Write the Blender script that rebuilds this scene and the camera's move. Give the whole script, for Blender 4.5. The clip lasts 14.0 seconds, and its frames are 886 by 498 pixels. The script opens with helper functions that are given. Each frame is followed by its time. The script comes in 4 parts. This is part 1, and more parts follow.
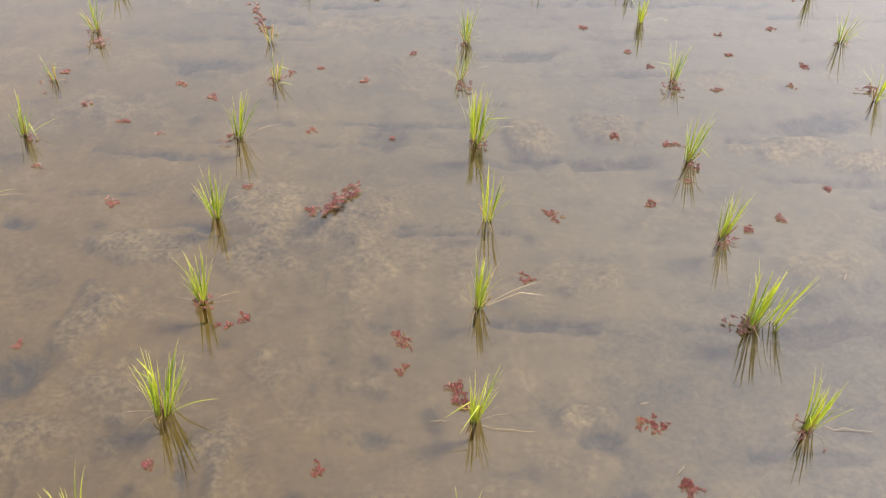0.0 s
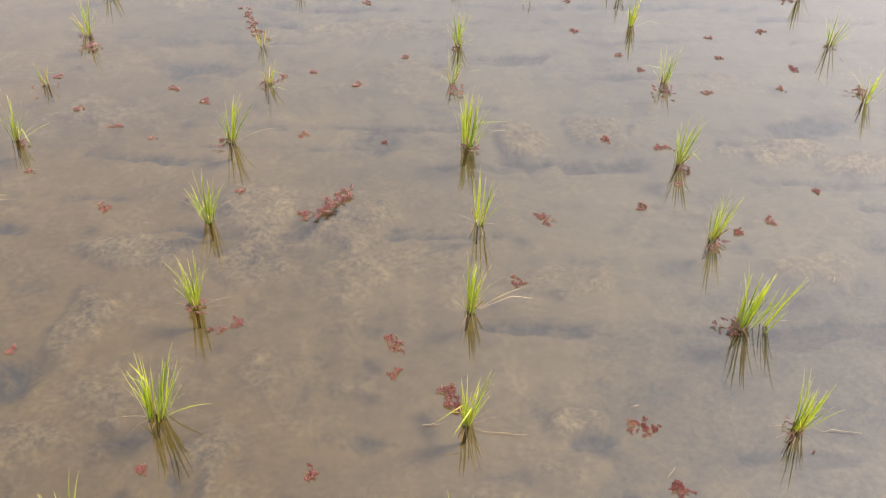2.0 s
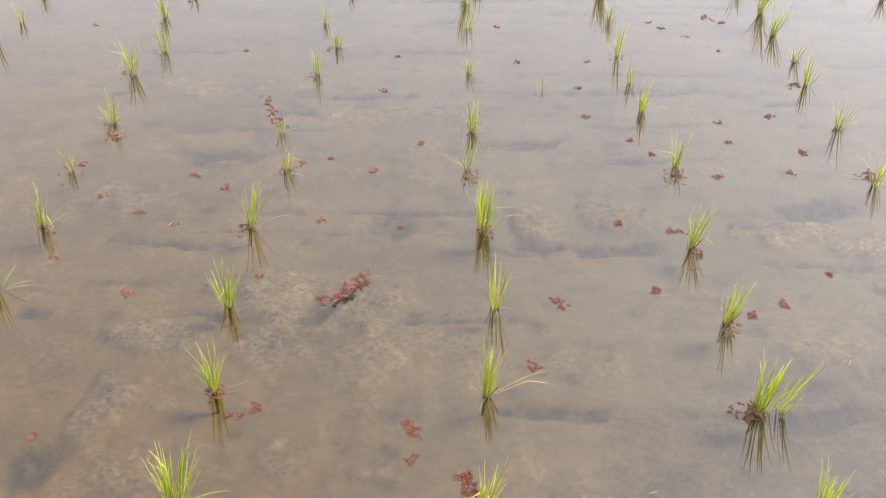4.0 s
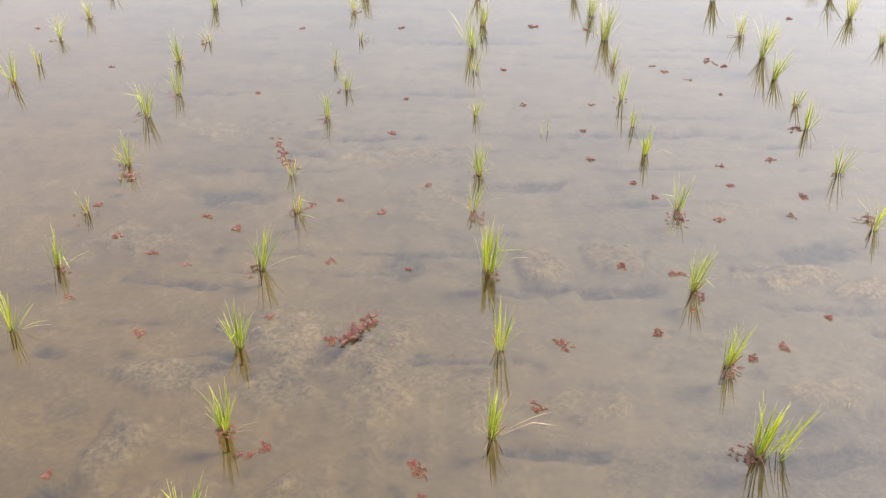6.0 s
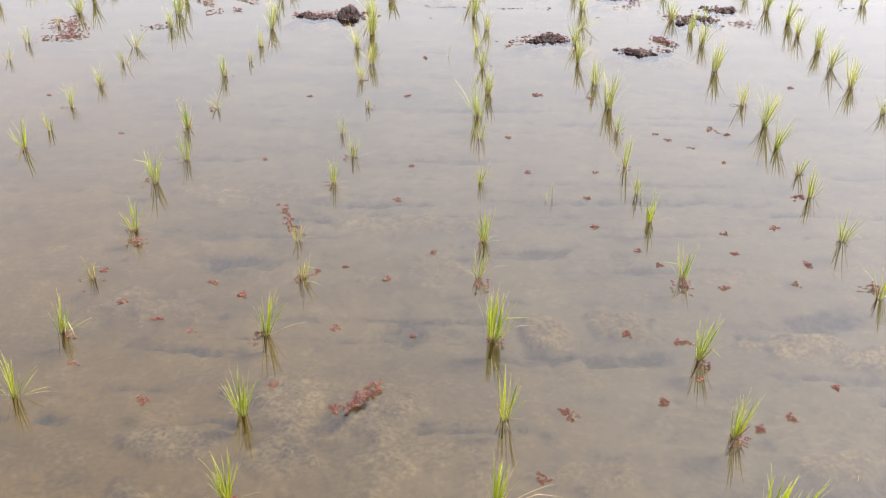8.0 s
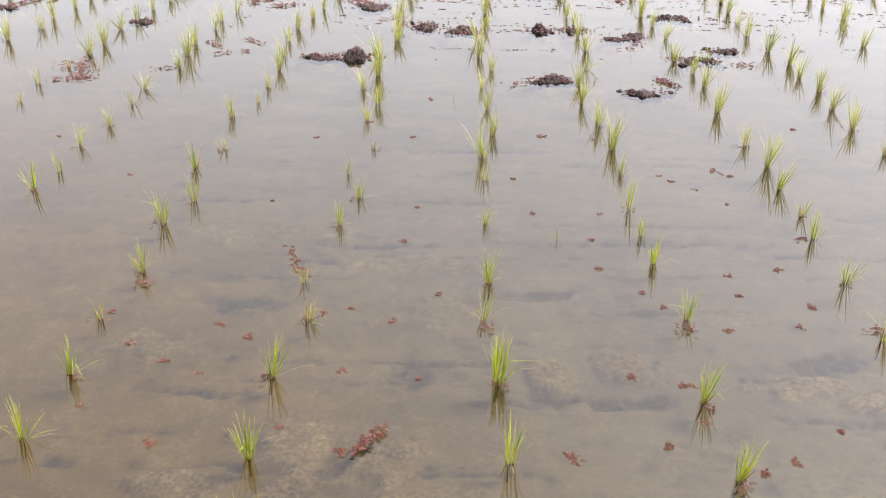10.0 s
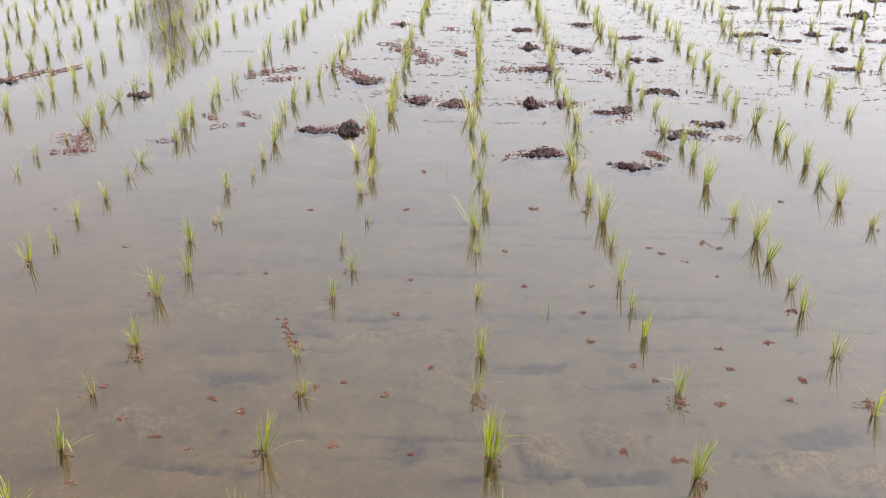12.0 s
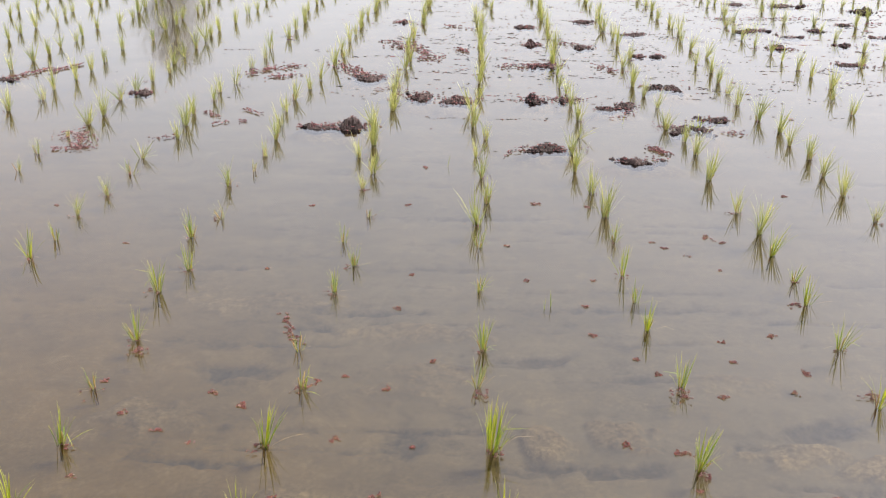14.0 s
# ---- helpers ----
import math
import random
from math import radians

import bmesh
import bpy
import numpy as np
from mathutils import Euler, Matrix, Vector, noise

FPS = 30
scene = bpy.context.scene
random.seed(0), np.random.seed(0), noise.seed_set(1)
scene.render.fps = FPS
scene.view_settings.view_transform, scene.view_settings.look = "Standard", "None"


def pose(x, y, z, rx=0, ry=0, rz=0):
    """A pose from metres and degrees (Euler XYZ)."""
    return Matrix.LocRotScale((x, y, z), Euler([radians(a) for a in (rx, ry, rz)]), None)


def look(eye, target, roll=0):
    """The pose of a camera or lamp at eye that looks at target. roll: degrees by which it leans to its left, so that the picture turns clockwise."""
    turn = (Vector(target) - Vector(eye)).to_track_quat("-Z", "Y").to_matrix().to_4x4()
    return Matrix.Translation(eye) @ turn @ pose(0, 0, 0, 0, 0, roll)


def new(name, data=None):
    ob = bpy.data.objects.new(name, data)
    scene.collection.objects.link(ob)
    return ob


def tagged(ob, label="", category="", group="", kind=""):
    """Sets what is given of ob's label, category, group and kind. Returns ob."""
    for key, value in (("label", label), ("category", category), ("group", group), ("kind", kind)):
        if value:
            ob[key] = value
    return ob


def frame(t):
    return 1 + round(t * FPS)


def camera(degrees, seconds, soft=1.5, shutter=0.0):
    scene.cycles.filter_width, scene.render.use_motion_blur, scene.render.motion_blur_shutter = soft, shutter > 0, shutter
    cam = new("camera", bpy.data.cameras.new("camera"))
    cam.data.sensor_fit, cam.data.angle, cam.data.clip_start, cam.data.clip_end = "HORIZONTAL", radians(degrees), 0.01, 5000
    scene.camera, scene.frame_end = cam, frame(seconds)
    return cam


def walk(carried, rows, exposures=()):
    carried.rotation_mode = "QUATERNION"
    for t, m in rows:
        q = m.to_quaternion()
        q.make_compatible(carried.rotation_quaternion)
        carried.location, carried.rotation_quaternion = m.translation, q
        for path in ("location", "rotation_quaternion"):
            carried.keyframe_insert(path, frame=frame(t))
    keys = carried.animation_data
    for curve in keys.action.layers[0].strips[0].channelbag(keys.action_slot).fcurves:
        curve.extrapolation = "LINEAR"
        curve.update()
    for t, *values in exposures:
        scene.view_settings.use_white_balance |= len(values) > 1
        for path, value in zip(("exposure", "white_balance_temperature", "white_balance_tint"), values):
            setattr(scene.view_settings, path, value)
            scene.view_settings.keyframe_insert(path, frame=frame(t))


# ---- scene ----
LENS = 49.26
PATH = [
    (0.0, pose(0.0000, 0.0000, 0.7087, 50.865, -1.076, -0.026)),
    (0.5, pose(0.0008, 0.0001, 0.7102, 50.716, -1.125, -0.141)),
    (1.0, pose(0.0016, -0.0004, 0.7104, 50.748, -1.191, -0.213)),
    (1.5, pose(0.0014, -0.0010, 0.7109, 50.645, -1.258, -0.342)),
    (2.0, pose(0.0017, -0.0017, 0.7153, 50.894, -1.139, -0.459)),
    (2.5, pose(0.0020, -0.0015, 0.7198, 51.715, -1.290, -0.556)),
    (3.0, pose(-0.0005, -0.0039, 0.7263, 54.176, -1.592, -0.657)),
    (3.2, look((-0.001, -0.004, 0.728), (0.041, 1.631, -0.423), 1.7)),
    (5.3, look((-0.002, -0.020, 0.747), (-0.009, 1.634, -0.378), 0.3)),
    (5.5, pose(-0.0012, -0.0216, 0.7512, 56.018, -0.368, 0.454)),
    (6.0, pose(-0.0013, -0.0231, 0.7593, 57.285, -0.508, 0.564)),
    (6.5, pose(-0.0010, -0.0215, 0.7582, 58.128, -0.376, 0.778)),
    (7.0, pose(-0.0016, -0.0197, 0.7630, 58.579, -0.547, 0.729)),
    (7.5, pose(-0.0009, -0.0195, 0.7644, 59.805, -0.578, 0.818)),
    (8.0, pose(-0.0020, -0.0217, 0.7661, 60.997, -0.588, 0.920)),
    (8.2, look((-0.002, -0.022, 0.768), (-0.023, 1.730, -0.196), 0.6)),
    (10.3, look((-0.004, -0.027, 0.783), (-0.033, 1.761, -0.114), 0.6)),
    (10.5, pose(-0.0061, -0.0277, 0.7844, 63.574, -0.558, 1.177)),
    (11.0, pose(-0.0010, -0.0301, 0.7920, 64.859, -0.401, 1.221)),
    (11.5, pose(0.0016, -0.0298, 0.7943, 66.363, -0.613, 0.854)),
    (12.0, pose(-0.0006, -0.0329, 0.7975, 67.012, -0.628, 0.842)),
    (12.5, pose(-0.0008, -0.0351, 0.7997, 67.434, -0.564, 0.874)),
    (13.0, pose(-0.0016, -0.0367, 0.8002, 67.894, -0.480, 0.920)),
    (13.5, pose(-0.0017, -0.0363, 0.7981, 68.303, -0.430, 0.981)),
    (14.0, pose(0.0020, -0.0316, 0.7853, 67.027, -0.425, 0.953)),
]
cam = camera(LENS, 14.0, soft=1.25)
walk(cam, PATH, [(0.0, 2.13), (3.0, 2.17), (7.5, 2.22), (8.0, 2.12), (10.5, 2.01), (11.0, 1.98), (11.5, 1.82), (12.5, 1.74), (14.0, 1.74)])

# ---- light: a high sun off to the right behind thin haze, pale sky ----
SUN_AZ, SUN_EL = 84.0, 56.0
world = bpy.data.worlds.new("hazy_sky")
scene.world = world
world.use_nodes = True
wt = world.node_tree
bg = wt.nodes["Background"]
sky = wt.nodes.new("ShaderNodeTexSky")
sky.sky_type, sky.sun_disc = "NISHITA", False
sky.sun_elevation, sky.sun_rotation = radians(SUN_EL), radians(SUN_AZ)
sky.air_density, sky.dust_density, sky.ozone_density = 1.0, 3.2, 1.5
sun_from = Vector((math.sin(radians(SUN_AZ)) * math.cos(radians(SUN_EL)),
                   math.cos(radians(SUN_AZ)) * math.cos(radians(SUN_EL)), math.sin(radians(SUN_EL))))
warm = wt.nodes.new("ShaderNodeVectorMath")   # dust in the air takes some blue out
warm.operation = "MULTIPLY"
warm.inputs[1].default_value = (1.052, 1.0, 1.006)
haze = wt.nodes.new("ShaderNodeHueSaturation")   # and greys the rest
haze.inputs["Saturation"].default_value = 0.32
wt.links.new(sky.outputs[0], haze.inputs["Color"])
wt.links.new(haze.outputs[0], warm.inputs[0])
wt.links.new(warm.outputs[0], bg.inputs[0])
bg.inputs[1].default_value = 0.15
sun_data = bpy.data.lights.new("sun", "SUN")
sun_data.energy, sun_data.angle, sun_data.color = 2.4, radians(16.0), (1.0, 0.94, 0.85)
sun = new("sun", sun_data)
sun.matrix_world = look(sun_from * 30, (0, 0, 0))


# ---- materials ----
def material(name):
    m = bpy.data.materials.new(name)
    m.use_nodes = True
    return m, m.node_tree.nodes, m.node_tree.links, m.node_tree.nodes["Principled BSDF"]


def ramp(nodes, stops):
    r = nodes.new("ShaderNodeValToRGB")
    while len(r.color_ramp.elements) < len(stops):
        r.color_ramp.elements.new(0.5)
    for el, (pos, col) in zip(r.color_ramp.elements, stops):
        el.position, el.color = pos, (*col, 1)
    return r


def noise_tex(nodes, links, coord, scale, detail=4, rough=0.55):
    n = nodes.new("ShaderNodeTexNoise")
    n.inputs["Scale"].default_value, n.inputs["Detail"].default_value, n.inputs["Roughness"].default_value = scale, detail, rough
    links.new(coord, n.inputs["Vector"])
    return n


def mix_colour(nodes, links, fac, a, b, mode="MIX"):
    m = nodes.new("ShaderNodeMix")
    m.data_type, m.blend_type = "RGBA", mode
    for sock, val in ((m.inputs[0], fac), (m.inputs[6], a), (m.inputs[7], b)):
        if isinstance(val, (int, float)):
            sock.default_value = val
        elif isinstance(val, tuple):
            sock.default_value = (*val, 1)
        else:
            links.new(val, sock)
    return m.outputs[2]


def mud_material(name, dark, light, rough, spec, silt=None):
    """Crumbly mud; where silt is given, fine silt has settled over the low parts and evens them out."""
    m, nodes, links, bsdf = material(name)
    geo = nodes.new("ShaderNodeNewGeometry").outputs["Position"]
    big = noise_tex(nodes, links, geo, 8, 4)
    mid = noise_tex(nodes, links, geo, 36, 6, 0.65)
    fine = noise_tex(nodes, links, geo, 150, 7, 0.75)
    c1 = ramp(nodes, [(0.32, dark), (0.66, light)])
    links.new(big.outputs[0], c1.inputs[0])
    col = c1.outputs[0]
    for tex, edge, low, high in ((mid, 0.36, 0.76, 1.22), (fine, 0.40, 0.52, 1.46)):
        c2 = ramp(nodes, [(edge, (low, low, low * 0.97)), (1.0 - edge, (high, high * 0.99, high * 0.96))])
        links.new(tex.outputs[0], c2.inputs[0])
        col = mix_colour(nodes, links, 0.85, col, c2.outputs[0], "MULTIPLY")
    bump = nodes.new("ShaderNodeBump")
    bump.inputs["Distance"].default_value = 0.0014
    bump.inputs["Strength"].default_value = 0.9
    links.new(fine.outputs[0], bump.inputs["Height"])
    if silt:
        sep = nodes.new("ShaderNodeSeparateXYZ")
        links.new(geo, sep.inputs[0])
        height = sep.outputs[2]                     # the silt lies in ragged patches
        for tex, reach in ((mid, 0.011), (fine, 0.007)):
            jitter = nodes.new("ShaderNodeMath")
            jitter.operation = "MULTIPLY_ADD"
            jitter.inputs[1].default_value = reach
            links.new(tex.outputs[0], jitter.inputs[0])
            links.new(height, jitter.inputs[2])
            height = jitter.outputs[0]              # lifts the whole by 9 mm on average
        level = nodes.new("ShaderNodeMapRange")
        level.inputs["From Min"].default_value, level.inputs["From Max"].default_value = -0.0268, -0.0175
        level.inputs["To Min"].default_value, level.inputs["To Max"].default_value = 0.26, 1.0
        links.new(height, level.inputs["Value"])
        streak = nodes.new("ShaderNodeMapping")
        streak.inputs["Scale"].default_value = (0.45, 1.0, 1.0)
        links.new(geo, streak.inputs[0])
        cloud = noise_tex(nodes, links, streak.outputs[0], 11, 5, 0.6)
        tones = []
        for low, high in silt[:2]:
            tone = ramp(nodes, [(0.36, low), (0.64, high)])
            links.new(cloud.outputs[0], tone.inputs[0])
            tones.append(tone.outputs[0])
        drift = nodes.new("ShaderNodeVectorMath")   # ochre turns grey rightwards and outwards: stronger sky reflection put into the silt colour
        drift.operation = "DOT_PRODUCT"
        drift.inputs[1].default_value = (1.3, 0.8, 0.0)
        links.new(geo, drift.inputs[0])
        share = nodes.new("ShaderNodeMapRange")
        share.inputs["From Min"].default_value, share.inputs["From Max"].default_value = 0.30, 1.15
        links.new(drift.outputs["Value"], share.inputs["Value"])
        c3 = mix_colour(nodes, links, share.outputs[0], tones[0], tones[1])
        hollow_shade = nodes.new("ShaderNodeMapRange")      # shade of the hollows and their deeper water, put into the colour
        hollow_shade.inputs["From Min"].default_value, hollow_shade.inputs["From Max"].default_value = -0.0345, -0.0282
        links.new(height, hollow_shade.inputs["Value"])
        c4 = mix_colour(nodes, links, hollow_shade.outputs[0], silt[2], c3)
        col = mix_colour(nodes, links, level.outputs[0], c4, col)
        links.new(level.outputs[0], bump.inputs["Strength"])
    links.new(col, bsdf.inputs["Base Color"])
    links.new(bump.outputs[0], bsdf.inputs["Normal"])
    bsdf.inputs["Roughness"].default_value = rough
    bsdf.inputs["Specular IOR Level"].default_value = spec
    return m


# silt tones: ochre, a grey for mirrored sky, and the hollows' painted shade
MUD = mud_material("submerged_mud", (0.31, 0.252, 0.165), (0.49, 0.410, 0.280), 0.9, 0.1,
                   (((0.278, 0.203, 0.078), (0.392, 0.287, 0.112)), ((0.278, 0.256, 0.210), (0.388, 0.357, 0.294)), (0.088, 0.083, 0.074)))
CLOD = mud_material("wet_dark_mud", (0.014, 0.010, 0.010), (0.050, 0.034, 0.033), 0.75, 0.15)


def leaf_material(name, low, high, tip, dry=False, joined=False):
    m, nodes, links, bsdf = material(name)
    info = nodes.new("ShaderNodeObjectInfo")
    coord = nodes.new("ShaderNodeTexCoord").outputs["Object"]
    sep = nodes.new("ShaderNodeSeparateXYZ")
    links.new(coord, sep.inputs[0])
    chance = nodes.new("ShaderNodeNewGeometry").outputs["Random Per Island"] if joined else info.outputs["Random"]
    body = mix_colour(nodes, links, chance, low, high)
    vein = noise_tex(nodes, links, coord, 14, 3)
    streak = ramp(nodes, [(0.3, (0.78, 0.78, 0.7)), (0.7, (1.1, 1.08, 1.0))])
    links.new(vein.outputs[0], streak.inputs[0])
    body = mix_colour(nodes, links, 0.8, body, streak.outputs[0], "MULTIPLY")
    along = ramp(nodes, [(0.72, (0, 0, 0)), (1.0, (1, 1, 1))])
    links.new(sep.outputs[2], along.inputs[0])
    col = body if joined else mix_colour(nodes, links, along.outputs[0], body, tip)
    links.new(col, bsdf.inputs["Base Color"])
    bsdf.inputs["Roughness"].default_value = 0.45
    trans = nodes.new("ShaderNodeBsdfTranslucent")
    links.new(col, trans.inputs[0])
    mixer = nodes.new("ShaderNodeMixShader")
    mixer.inputs[0].default_value = 0.25 if dry else 0.42
    links.new(bsdf.outputs[0], mixer.inputs[1])
    links.new(trans.outputs[0], mixer.inputs[2])
    links.new(mixer.outputs[0], nodes["Material Output"].inputs[0])
    return m


GREEN = leaf_material("rice_leaf", (0.085, 0.150, 0.008), (0.33, 0.35, 0.020), (0.42, 0.38, 0.10))
# copies of the leaf green for further rows, distance haze mixed into their colour
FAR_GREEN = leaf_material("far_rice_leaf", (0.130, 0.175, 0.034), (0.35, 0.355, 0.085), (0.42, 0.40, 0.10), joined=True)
HAZED_GREEN = leaf_material("hazed_rice_leaf", (0.150, 0.185, 0.045), (0.40, 0.395, 0.120), (0.46, 0.43, 0.18))
DRY = leaf_material("dry_leaf", (0.17, 0.12, 0.06), (0.27, 0.20, 0.11), (0.25, 0.17, 0.11), True)
STEM = leaf_material("leaf_sheath", (0.30, 0.18, 0.075), (0.40, 0.28, 0.12), (0.30, 0.28, 0.10), True)


def azolla_material(name, stops, rough=0.32, spec=0.5, joined=False):
    m, nodes, links, bsdf = material(name)
    info = nodes.new("ShaderNodeObjectInfo")
    geo = nodes.new("ShaderNodeNewGeometry")
    hue = ramp(nodes, stops)
    links.new(geo.outputs["Random Per Island"] if joined else info.outputs["Random"], hue.inputs[0])
    shade = ramp(nodes, [(0.0, (0.22, 0.22, 0.24)), (0.5, (0.75, 0.7, 0.7)), (1.0, (1.35, 1.25, 1.2))])
    links.new(geo.outputs["Random Per Island"], shade.inputs[0])
    links.new(mix_colour(nodes, links, 1.0, hue.outputs[0], shade.outputs[0], "MULTIPLY"), bsdf.inputs["Base Color"])
    bsdf.inputs["Roughness"].default_value = rough
    bsdf.inputs["Specular IOR Level"].default_value = spec
    return m


AZOLLA = azolla_material("azolla", [(0.0, (0.080, 0.016, 0.013)), (0.45, (0.120, 0.028, 0.020)), (0.85, (0.110, 0.040, 0.025)), (1.0, (0.150, 0.088, 0.040))])
# azolla further off; its mauve cast is sky glare painted into the red
GLAZED_AZOLLA = azolla_material("glazed_azolla", [(0.0, (0.024, 0.012, 0.013)), (0.4, (0.075, 0.029, 0.031)), (0.8, (0.140, 0.045, 0.048)), (1.0, (0.180, 0.078, 0.070))], 0.6, 0.25, True)
FLECK = azolla_material("azolla_fleck", [(0.0, (0.012, 0.008, 0.008)), (0.7, (0.036, 0.019, 0.018)), (1.0, (0.080, 0.030, 0.030))], 0.8, 0.1, True)


def water_material():
    m, nodes, links, bsdf = material("paddy_water")
    geo = nodes.new("ShaderNodeNewGeometry").outputs["Position"]
    squash = nodes.new("ShaderNodeMapping")
    squash.inputs["Scale"].default_value = (0.5, 1.0, 1.0)
    links.new(geo, squash.inputs[0])
    swell = noise_tex(nodes, links, squash.outputs[0], 7, 2, 0.5)
    drawn = nodes.new("ShaderNodeMapping")          # long low wavelets that run along the bank
    drawn.inputs["Scale"].default_value = (0.05, 1.0, 1.0)
    links.new(geo, drawn.inputs[0])
    lines = noise_tex(nodes, links, drawn.outputs[0], 16, 3, 0.6)
    ripple = nodes.new("ShaderNodeMath")
    ripple.operation = "MULTIPLY_ADD"
    ripple.inputs[1].default_value = 0.18
    links.new(lines.outputs[0], ripple.inputs[0])
    links.new(swell.outputs[0], ripple.inputs[2])
    bump = nodes.new("ShaderNodeBump")
    bump.inputs["Strength"].default_value, bump.inputs["Distance"].default_value = 0.045, 0.01
    links.new(ripple.outputs[0], bump.inputs["Height"])
    nodes.remove(bsdf)
    clear = nodes.new("ShaderNodeBsdfTransparent")
    gloss = nodes.new("ShaderNodeBsdfGlossy")
    gloss.inputs["Roughness"].default_value = 0.018
    rim = nodes.new("ShaderNodeFresnel")
    rim.inputs["IOR"].default_value = 1.72
    links.new(bump.outputs[0], gloss.inputs["Normal"])
    links.new(bump.outputs[0], rim.inputs["Normal"])
    mixer = nodes.new("ShaderNodeMixShader")
    links.new(rim.outputs[0], mixer.inputs[0])
    clear.inputs["Color"].default_value = (0.160, 0.143, 0.104, 1)   # silty water swallows most of what comes up from the bed
    links.new(clear.outputs[0], mixer.inputs[1])
    links.new(gloss.outputs[0], mixer.inputs[2])
    links.new(mixer.outputs[0], nodes["Material Output"].inputs[0])
    return m


WATER = water_material()


# ---- mesh helpers ----
def mesh_of(name, verts, faces, mat, smooth=True):
    me = bpy.data.meshes.new(name)
    me.from_pydata(verts, [], faces)
    me.materials.append(mat)
    if smooth:
        me.polygons.foreach_set("use_smooth", [True] * len(me.polygons))
    me.update()
    return me


def put(name, me, parent, m):
    ob = new(name, me)
    ob.parent = parent
    ob.matrix_basis = m
    return ob


def value_noise(x, y, cell, seed):
    """Smooth noise of about -1 to 1 for arrays of places."""
    table = np.random.RandomState(seed).uniform(-1, 1, (256, 256))
    u, v = x / cell + 1000, y / cell + 1000
    i, j = np.floor(u).astype(int), np.floor(v).astype(int)
    a, b = u - i, v - j
    a, b = a * a * (3 - 2 * a), b * b * (3 - 2 * b)
    i, j, i1, j1 = i % 256, j % 256, (i + 1) % 256, (j + 1) % 256
    return (table[i, j] * (1 - a) + table[i1, j] * a) * (1 - b) + (table[i, j1] * (1 - a) + table[i1, j1] * a) * b


# ---- the clods turned up out of the bed: place, width, depth, height, bend, weedy or not ----
CLODS = [(-0.305, 2.74, 0.075, 0.07, 0.032, 0, 0), (-0.40, 2.74, 0.095, 0.05, 0.012, 0.6, 0), (0.70, 2.74, 0.10, 0.08, 0.018, -0.8, 1), (0.79, 2.86, 0.08, 0.05, 0.014, 0.3, 0),
         (0.48, 2.98, 0.055, 0.04, 0.010, 0.4, 0), (0.543, 3.02, 0.05, 0.06, 0.012, 0.4, 0), (0.265, 2.53, 0.115, 0.050, 0.014, -0.7, 0), (0.50, 2.44, 0.125, 0.045, 0.015, 1.0, 0),
         (-1.57, 3.29, 0.06, 0.05, 0.012, 0, 0), (-1.055, 3.12, 0.06, 0.05, 0.020, 0, 0)]
CLODS += [(-0.12, 3.11, 0.075, 0.10, 0.018, 0.5, 0), (0.0, 3.05, 0.10, 0.08, 0.014, -0.6, 0), (-0.31, 3.39, 0.12, 0.07, 0.013, 1.2, 0), (0.26, 3.08, 0.065, 0.06, 0.024, 0, 0),
          (0.365, 3.08, 0.055, 0.06, 0.020, 0, 0), (0.71, 3.26, 0.11, 0.09, 0.014, -0.7, 0), (0.33, 3.61, 0.10, 0.06, 0.011, 0.4, 0), (0.72, 3.80, 0.035, 0.03, 0.009, 0, 0),
          (0.79, 3.80, 0.045, 0.03, 0.010, 0, 0), (0.31, 4.02, 0.045, 0.06, 0.024, 0, 0), (0.52, 3.96, 0.06, 0.06, 0.017, 0, 0)]
CLODS += [(0.31, 4.42, 0.07, 0.06, 0.014, 0, 0), (0.75, 4.27, 0.13, 0.07, 0.010, 0.3, 0), (-0.255, 4.52, 0.05, 0.05, 0.016, 0, 0), (0.59, 4.58, 0.09, 0.06, 0.012, 0.5, 0),
          (0.23, 5.34, 0.12, 0.06, 0.010, 0.2, 0), (1.28, 4.36, 0.07, 0.06, 0.010, 0.3, 1), (1.36, 4.40, 0.07, 0.06, 0.012, 0, 1), (1.47, 4.25, 0.09, 0.06, 0.009, 0.4, 0),
          (1.32, 4.00, 0.06, 0.06, 0.013, 0, 0), (1.62, 4.06, 0.05, 0.05, 0.014, 0, 0), (1.62, 4.40, 0.05, 0.05, 0.014, 0, 0)]
CLODS += [(1.50, 3.68, 0.08, 0.04, 0.008, 0.6, 0), (1.80, 4.56, 0.05, 0.05, 0.014, 0, 0), (1.85, 4.25, 0.08, 0.05, 0.009, 0.4, 0), (2.02, 4.95, 0.12, 0.10, 0.030, 0, 1),
          (2.25, 4.9, 0.09, 0.06, 0.012, 0, 0), (1.46, 5.15, 0.10, 0.06, 0.009, 0, 0), (1.70, 5.12, 0.16, 0.07, 0.012, 0.2, 1), (2.06, 5.50, 0.13, 0.08, 0.018, 0, 0),
          (2.34, 5.45, 0.12, 0.08, 0.016, 0, 1)]


# ---- the mud bed, one sheet to the horizon ----
def graded(near, far, fine, grow, limit):
    """Lines from near outwards: fine up to far, then ever wider."""
    out, step, p = [], fine, near
    while p < limit:
        out.append(p)
        p += step
        if p > far:
            step *= grow
    return out + [limit]


